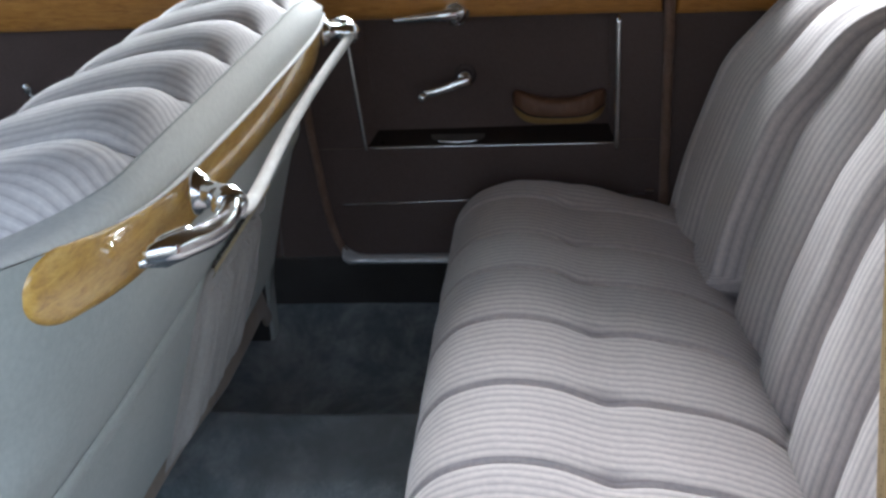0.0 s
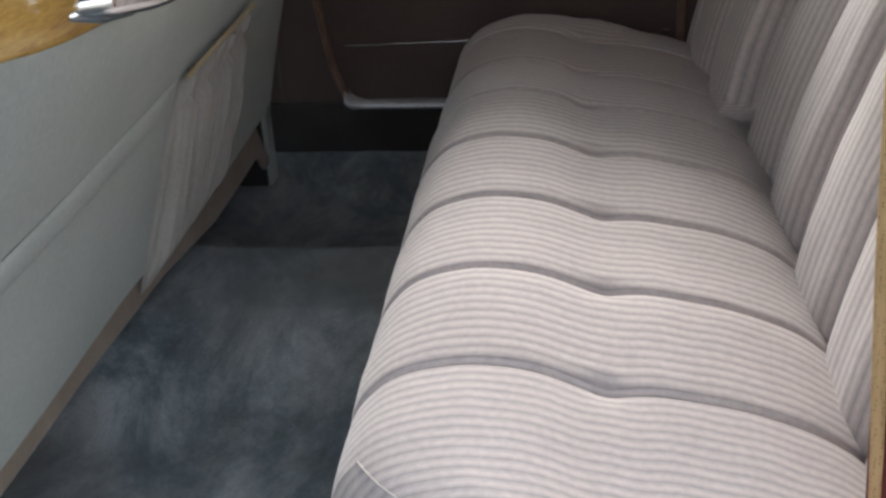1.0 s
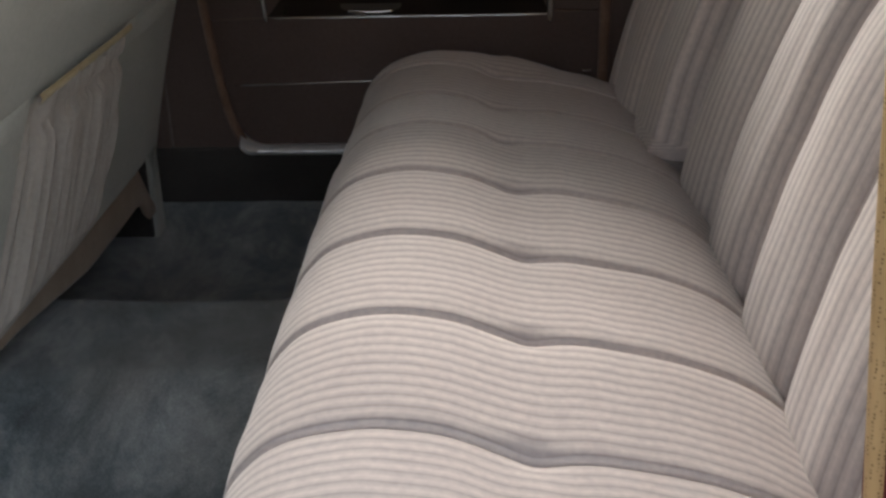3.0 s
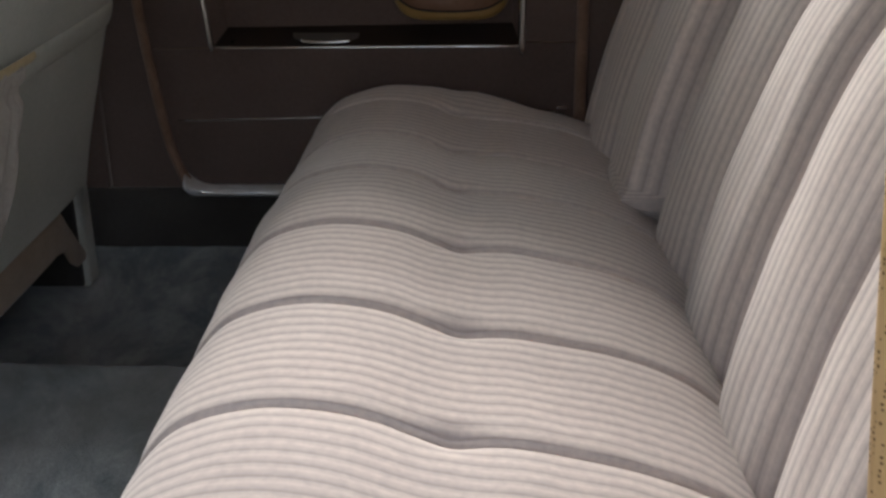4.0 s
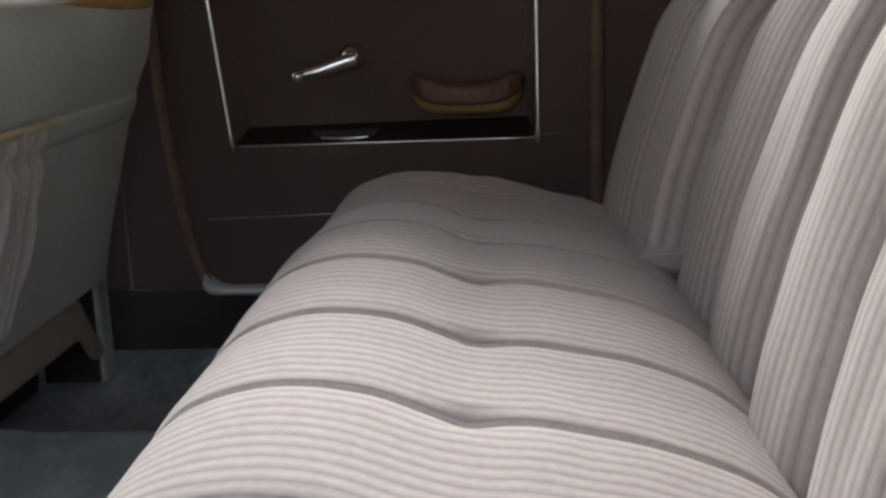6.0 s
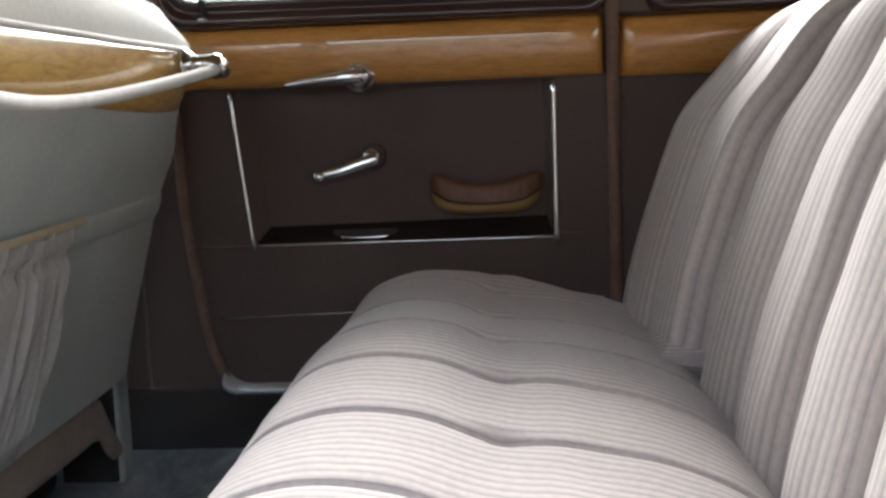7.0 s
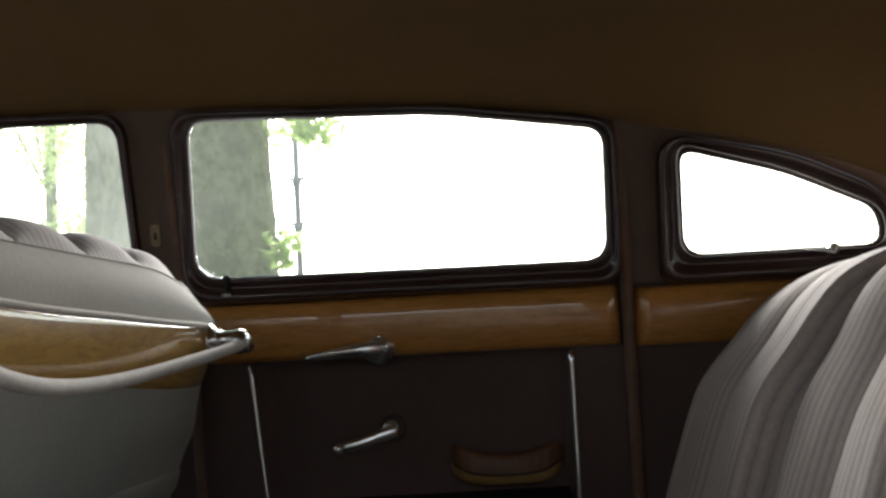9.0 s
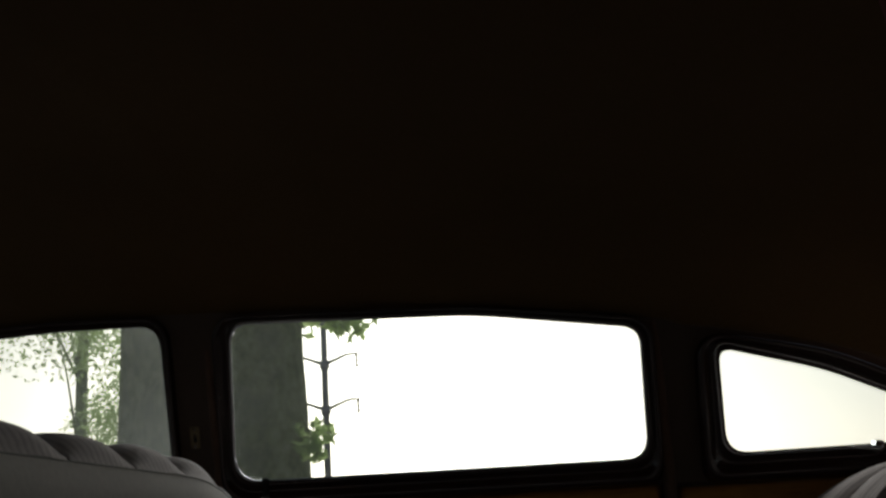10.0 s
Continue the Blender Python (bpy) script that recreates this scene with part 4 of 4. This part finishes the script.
def border_at(u, v):
    y = F0 + (F1 - F0) * u
    z = strip_mid(y) + strip_full(y) - 0.002
    a, b = Vector((face_x(y, z) - 0.001, y, z)), over_at(y, SEAM_S)
    return a + (b - a) * v + Vector((0.75, 0, 0.55)) * (0.015 * math.sin(math.pi * v) ** 0.8 * (1 - 0.6 * v))


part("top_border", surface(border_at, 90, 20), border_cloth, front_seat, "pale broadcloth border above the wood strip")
OVER_N = [section_normal(OVER, i) * -1 for i in range(len(OVER))]
roll = part("top_roll", block((-0.64, 0.20, 0.44), (-0.575, 1.36, 0.70), 0.02), lit_front_cloth, front_seat, "striped channelled roll over the seat top")
edges = [F0, 0.225, 0.395, 0.565, 0.735, 0.905, 1.076, 1.246, 1.39, F1]


def roll_at(y0, y1, y, s):
    u = (y - y0) / (y1 - y0)
    fold = (1 - min(1.0, abs(2 * u - 1)) ** 2.0) ** 0.55
    start = 1 - math.exp(-(s / 0.045) ** 2)
    q = over_at(y, SEAM_S + (1 - SEAM_S) * s)
    n = OVER_N[min(110, round((SEAM_S + (1 - SEAM_S) * s) * 110))]
    n = n if n.z > 0 or n.x < 0 else -n
    return q + n * ((0.009 * fold - 0.011 * (1 - fold)) * start + 0.0015 * noise.noise((y * 14, s * 9, 4)))


for k in range(9):
    y0, y1 = edges[k] + 0.002, edges[k + 1] - 0.002
    part("channel", ribbed(lambda u, v: roll_at(y0, y1, y0 + (y1 - y0) * spread(u), v), 30, 54, round((y1 - y0) / 0.0136)), lit_front_cloth, roll)
part("seam", tube([Vector((0, 0, -0.003)) + over_at(F0 + 0.03 + (F1 - F0 - 0.06) * k / 60, SEAM_S) + Vector((0.001, 0, 0.002)) for k in range(61)], 0.0009, 8), broadcloth, front_seat)


# wood strip with its pale piping
def strip_at(u, v):
    y = 0.8045 + 0.6325 * math.copysign(1 - (1 - abs(2 * u - 1)) ** 1.5, 2 * u - 1)
    h, a = strip_half(y), math.pi * v
    z = strip_mid(y) - h * math.cos(a)
    end = min(1.0, h / 0.02)
    flare = 0.001 * (0.5 + 0.5 * math.cos(a)) * math.sin(min(a, math.pi / 2)) ** 0.35
    return Vector((face_x(y, z) - 0.003 + (0.007 * math.sin(a) ** 0.5 + flare) * end, y, z))


wood = part("wood_strip", surface(strip_at, 100, 18, cap=True), strip_wood, front_seat, "golden varnished wood strip along the seat back")
pipe = []
for k in range(81):
    y = 0.300 + 1.140 * k / 80
    z = strip_mid(y) + strip_half(y) + 0.003
    pipe.append(Vector((face_x(y, z) + 0.005, y, z)))
part("piping", tube(pipe, lambda t: 0.0032 * min(1.0, 0.25 + t * 4), 10), piping_cloth, front_seat, "pale piping above the wood strip")


# robe cord and its two chrome brackets
def bracket(y, turn, drop, long):
    """turn: +1 with the cord going to larger y, -1 the other way."""
    x, z = face_x(y, strip_mid(y)), strip_mid(y) - drop
    at = lambda dx, dy, dz: Vector((x + dx, y + dy * turn * long, z + dz))
    bar = smooth_line([at(0.014, -0.146, 0.027), at(0.024, -0.142, 0.029), at(0.038, -0.130, 0.029), at(0.048, -0.108, 0.026), at(0.056, -0.082, 0.022), at(0.061, -0.056, 0.020), at(0.062, -0.036, 0.021), at(0.060, -0.018, 0.023), at(0.059, -0.008, 0.023)], 44)
    grip = part("cord_bracket", tube(bar, lambda t: 0.005 + 0.0085 * min(1.0, t * 4.0) ** 0.7, 18, 0.85), chrome, front_seat, "chrome cord bracket")
    part("foot", tube(smooth_line([at(0.012, -0.152, 0.022), at(0.020, -0.141, 0.024), at(0.030, -0.128, 0.026), at(0.044, -0.104, 0.025)], 16), lambda t: 0.003 + 0.0125 * min(1.0, t * 1.7) ** 1.1, 14, 0.8), chrome, grip)
    part("post", tube(smooth_line([at(0.018, 0.016, 0.027), at(0.032, 0.010, 0.028), at(0.046, 0.002, 0.026), at(0.060, -0.014, 0.023)], 16), lambda t: 0.0180 - 0.0055 * math.sin(math.pi * min(1.0, t * 1.25)), 16), chrome, grip)
    part("rosette", turned([(0, 0), (0.024, 0), (0.024, 0.004), (0.019, 0.008), (0.017, 0.013), (0, 0.014)], at(0.014, 0.017, 0.027), (1, 0, 0), 22), chrome, grip)
    part("ferrule", tube([at(0.060, -0.016, 0.023), at(0.058, 0.008, 0.018)], 0.0128, 16), chrome, grip)
    return at(0.059, 0.004, 0.020)


c0, c1 = bracket(0.466, 1, 0.014, 1.05), bracket(1.345, -1, 0.004, 0.42)
cord = []
for k in range(61):
    t = k / 60
    p = c0 + (c1 - c0) * t
    p.z -= 0.051 * math.sin(math.pi * t ** 0.66) ** 0.9
    p.x -= 0.032 * math.sin(math.pi * t)
    cord.append(p)
part("robe_cord", tube(cord, 0.0082, 14), rope, front_seat, "thick off-white robe cord hanging from the brackets")


# gathered pocket in the seat back
def pocket_at(u, v):
    y = 0.750 + 0.335 * u - (1 - v) * (0.060 - 0.030 * u)
    z = 0.258 + 0.272 * v
    side = step(0.0, 0.10, min(u, 1 - u))
    drift = 1.6 * noise.noise((u * 4, v * 1.2, 0)) + 0.8 * noise.noise((u * 13, v * 2.2, 5))
    pleat = abs(math.sin(u * 41 + 2.0 * drift)) ** 0.75
    folds = 0.026 * (pleat - 0.65) * (0.75 + 0.9 * noise.noise((u * 7, v * 1.6, 2))) + 0.002 * math.sin(u * 190 + 5 * drift)
    folds -= 0.013 * math.exp(-(math.sin(u * 41 + 2.0 * drift) / 0.30) ** 2)
    belly = 0.005 * math.sin(math.pi * min(1, (1 - v) * 0.9 + 0.10)) + 0.009
    squeeze = math.exp(-((v - 0.885) / 0.035) ** 2)
    frill = 0.006 * math.sin(u * 130 + 4 * drift) * step(0.90, 0.95, v)
    out = 0.004 + (belly + folds) * step(0.0, 0.14, v) * (1 - 0.62 * squeeze) * (1 - 0.45 * step(0.90, 0.97, v)) + frill
    return Vector((face_x(y, z) - 0.001 + side * max(0.0015, out), y, z + 0.003 * math.sin(u * 97 + 3 * drift) * step(0.93, 1, v)))


pocket = part("pocket", surface(pocket_at, 420, 30), pocket_cloth, front_seat, "gathered cloth map pocket")
part("elastic_edge", surface(lambda u, v: Vector((face_x(0.750 + 0.335 * u, 0.526 + 0.014 * v) + 0.009 + 0.004 * math.sin(math.pi * v), 0.750 + 0.335 * u, 0.525 + 0.014 * v)), 60, 6), elastic_cloth, pocket, "yellow elastic edge of the pocket")


def band_at(ya, yb, u, v):
    y = ya + (yb - ya) * u
    z = 0.499 + 0.036 * v
    return Vector((face_x(y, z) + 0.0004 + 0.0055 * math.sin(math.pi * v) ** 0.45 * min(1.0, 0.2 + 12 * min(u, 1 - u)), y, z))


for ya, yb in ((0.10, 0.746), (1.090, 1.45)):
    part("padded_band", surface(lambda u, v: band_at(ya, yb, u, v), 40, 12), broadcloth, front_seat, "padded grey band across the seat back")

# lower edge, foot and base of the front seat
FLAP = [(0.05, 0.274, 0.028), (0.5, 0.270, 0.028), (0.80, 0.255, 0.030), (1.05, 0.220, 0.030), (1.20, 0.217, 0.030), (1.30, 0.215, 0.029), (1.335, 0.210, 0.032), (1.36, 0.182, 0.034), (1.40, 0.151, 0.026), (1.44, 0.130, 0.011), (1.452, 0.124, 0.006)]


def flap_at(u, v):
    y = 0.05 + 1.402 * u
    z, h = along([(a, b) for a, b, c in FLAP], y), along([(a, c) for a, b, c in FLAP], y)
    a = 2 * math.pi * v
    return Vector((face_x(y, 0.225) - 0.008 - 0.010 * step(1.30, 1.44, y) + 0.007 * math.cos(a), y, z + h * math.copysign(abs(math.sin(a)) ** 0.7, math.sin(a))))


part("binding", surface(flap_at, 110, 14, close_v=True, cap=True), binding_cloth, front_seat, "tan cloth binding folded down to the seat foot")
part("side_leg", block((-0.645, 1.434, 0.072), (-0.594, 1.486, 0.262), 0.008), broadcloth, front_seat, "grey covered side leg", False)
part("base", block((-0.84, 0.10, 0.055), (-0.74, 1.10, 0.25), 0.01), dark_metal, front_seat, "dark seat base", False)
part("base", block((-0.690, 1.4225, 0.08), (-0.600, 1.4325, 0.275), 0.003), dark_metal, front_seat, "dark side plate of the seat base", False)
part("base", block((-0.84, 1.104, 0.070), (-0.690, 1.420, 0.30), 0.02), dark_metal, front_seat, "dark seat base", False)


def end_cheek(y, sign):
    def f(u, v):
        s = u
        top = over_at(y, s * 0.999)
        low = Vector((max(-0.71, face_x(y, 0.19) - 0.11 * s), y, 0.19 if sign < 0 else 0.076))
        q = low + (top - low) * v
        return Vector((min(q.x, face_x(y, q.z) - 0.006), q.y, q.z))
    return surface(f, 40, 24)


part("end_cheek", end_cheek(F0, -1), broadcloth, front_seat)
part("end_cheek", end_cheek(F1, 1), broadcloth, front_seat)

# courtesy lamp parts
part("bezel", surface(lambda u, v: Vector((0.622 + 0.030 * math.cos(2 * math.pi * u) * (1 - 0.3 * v), 1.452 - 0.012 * v - 0.3 * 0.036 * math.sin(2 * math.pi * u), 0.966 + 0.036 * math.sin(2 * math.pi * u) * (1 - 0.3 * v))), 28, 5, close_u=True, cap=False), aged_brass, lampbox)
part("lens", surface(lambda u, v: Vector((0.622 + 0.021 * math.cos(2 * math.pi * u) * (1 - v), 1.440 - 0.003 * v - 0.3 * 0.025 * math.sin(2 * math.pi * u) * (1 - v), 0.966 + 0.025 * math.sin(2 * math.pi * u) * (1 - v))), 24, 5, close_u=True), binding_cloth, lampbox)

# ---- outside ----

ground_bm = surface(lambda u, v: Vector((-400 + 800 * u, -400 + 800 * v, -0.38)), 8, 8)
solid("ground", ground_bm, grass_earth, "dry grey paving round the parked car", "ground")


# added unseen wall: cuts the low sky light that enters the open doorway
solid("wall_sky_block", block((-14, -4.3, -0.40), (14, -4.1, 1.6), 0.01), blocker_paint, "dark added wall, out of view, that blocks low sky light from the open doorway", "wall", False)


def leaf_cloud(spots, count, size, seed):
    """Folded leaves scattered in lumps about the given (centre, radius) spots."""
    rnd = random.Random(seed)
    bm = bmesh.new()
    for _ in range(count):
        c, r = rnd.choice(spots)
        d = Vector([rnd.gauss(0, 1) for _ in range(3)]).normalized() * r * rnd.random() ** 0.45
        p = Vector(c) + d
        a = Vector([rnd.gauss(0, 1) for _ in range(3)]).normalized()
        b = a.orthogonal().normalized()
        b.rotate(Matrix.Rotation(rnd.random() * 6.28, 3, a))
        n = a.cross(b)
        s = size * rnd.uniform(0.6, 1.3)
        tip, tail, l, r2 = p + a * s, p - a * s, p + b * s * 0.45 + n * s * 0.15, p - b * s * 0.45 + n * s * 0.15
        vs = [bm.verts.new(q) for q in (tail, l, tip, r2)]
        bm.faces.new((vs[0], vs[1], vs[2]))
        bm.faces.new((vs[0], vs[2], vs[3]))
    return bm


def tree(at, radius, height, spots, leaves, size, seed, label):
    ob = thing("tree", (at[0], at[1], -0.38), label, "tree", "trees beside the car")
    x, y = at

    def trunk_at(u, v):
        a = 2 * math.pi * u
        z = -0.4 + height * v
        r = radius * (1.25 - 0.25 * step(0, 0.12, v)) * (1 - 0.45 * v)
        r *= 1 + 0.05 * math.sin(5 * a + 2 * z) * 0.4 + 0.05 * noise.noise((math.cos(a) * 3, math.sin(a) * 3, z * 1.5)) + 0.03 * noise.noise((math.cos(a) * 12, math.sin(a) * 12, z * 5))
        return Vector((x + r * math.cos(a), y + r * math.sin(a), z))

    part("trunk", surface(trunk_at, 64, 140, close_u=True), bark, ob)
    rnd = random.Random(seed)
    for k, (c, r) in enumerate(spots[:9]):
        z0 = -0.4 + height * min(0.96, max(0.15, (c[2] - 0.8) / height))
        s = Vector((x, y, z0))
        mid = s.lerp(Vector(c), 0.5) + Vector((0, 0, 0.15 + 0.2 * rnd.random()))
        part("limb", tube(smooth_line([s, mid, c], 14), lambda t: radius * 0.22 * (1 - 0.85 * t), 8), bark, ob)
    tagged(part("crown", leaf_cloud(spots, leaves, size, seed), leaf_green, ob, "", False), kind="stuff")
    return ob


def lumps(centre, spread, count, radius, seed):
    rnd = random.Random(seed)
    return [(tuple(centre[k] + spread[k] * rnd.uniform(-1, 1) for k in range(3)), radius * rnd.uniform(0.6, 1.3)) for _ in range(count)]


big = lumps((-1.3, 4.2, 6.5), (2.6, 2.2, 2.0), 30, 0.8, 3) + [((-0.84, 3.9, 1.58), 0.13), ((-0.72, 3.9, 1.54), 0.11), ((-0.875, 3.9, 1.08), 0.09)]
big_tree = tree((-1.275, 4.0), 0.385, 7.5, big, 3000, 0.034, 4, "large mossy-barked tree trunk beside the car with hanging twigs")
for stem in ([(-1.00, 3.92, 1.72), (-0.88, 3.9, 1.63), (-0.78, 3.9, 1.56), (-0.67, 3.9, 1.48)], [(-0.95, 3.92, 1.20), (-0.90, 3.9, 1.14), (-0.87, 3.9, 1.06), (-0.855, 3.9, 0.99)]):
    part("twig", tube(smooth_line(stem, 14), lambda t: 0.007 * (1 - 0.75 * t), 6), bark, big_tree)
tree((-4.6, 10.5), 0.07, 7.0, lumps((-4.0, 10.0, 4.0), (1.0, 1.4, 2.6), 48, 0.50, 8), 30000, 0.026, 9, "leafy green tree standing further off")

# distant line pole with two pairs of upswept arms
POLE_X, POLE_Y = -6.06, 29.7
pole = thing("utility_pole", (POLE_X, POLE_Y, -0.38), "distant grey steel line pole with upswept double arms", "utility pole")
part("mast", tube([(POLE_X, POLE_Y, -0.4), (POLE_X, POLE_Y, 14)], lambda t: 0.105 - 0.04 * t, 12), pole_steel, pole)
for z in (4.06, 5.28, 6.5, 7.7):
    part("collar", turned([(0, 0), (0.12, 0), (0.14, 0.10), (0.12, 0.24), (0, 0.26)], (POLE_X, POLE_Y, z - 0.14), (0, 0, 1), 12), pole_steel, pole)
    for side in (-1, 1):
        arm = part("arm", tube(smooth_line([(POLE_X, POLE_Y, z), (POLE_X + 0.28 * side, POLE_Y, z + 0.10), (POLE_X + 0.60 * side, POLE_Y, z + 0.22), (POLE_X + 0.92 * side, POLE_Y, z + 0.24)], 16), lambda t: 0.055 - 0.03 * t, 8), pole_steel, pole)
        part("insulator", turned([(0, 0), (0.03, 0), (0.045, 0.08), (0.02, 0.12), (0.045, 0.2), (0.02, 0.24), (0.045, 0.32), (0.02, 0.38), (0, 0.4)], (POLE_X + 0.88 * side, POLE_Y, z - 0.14), (0, 0, 1), 8), porcelain, arm)
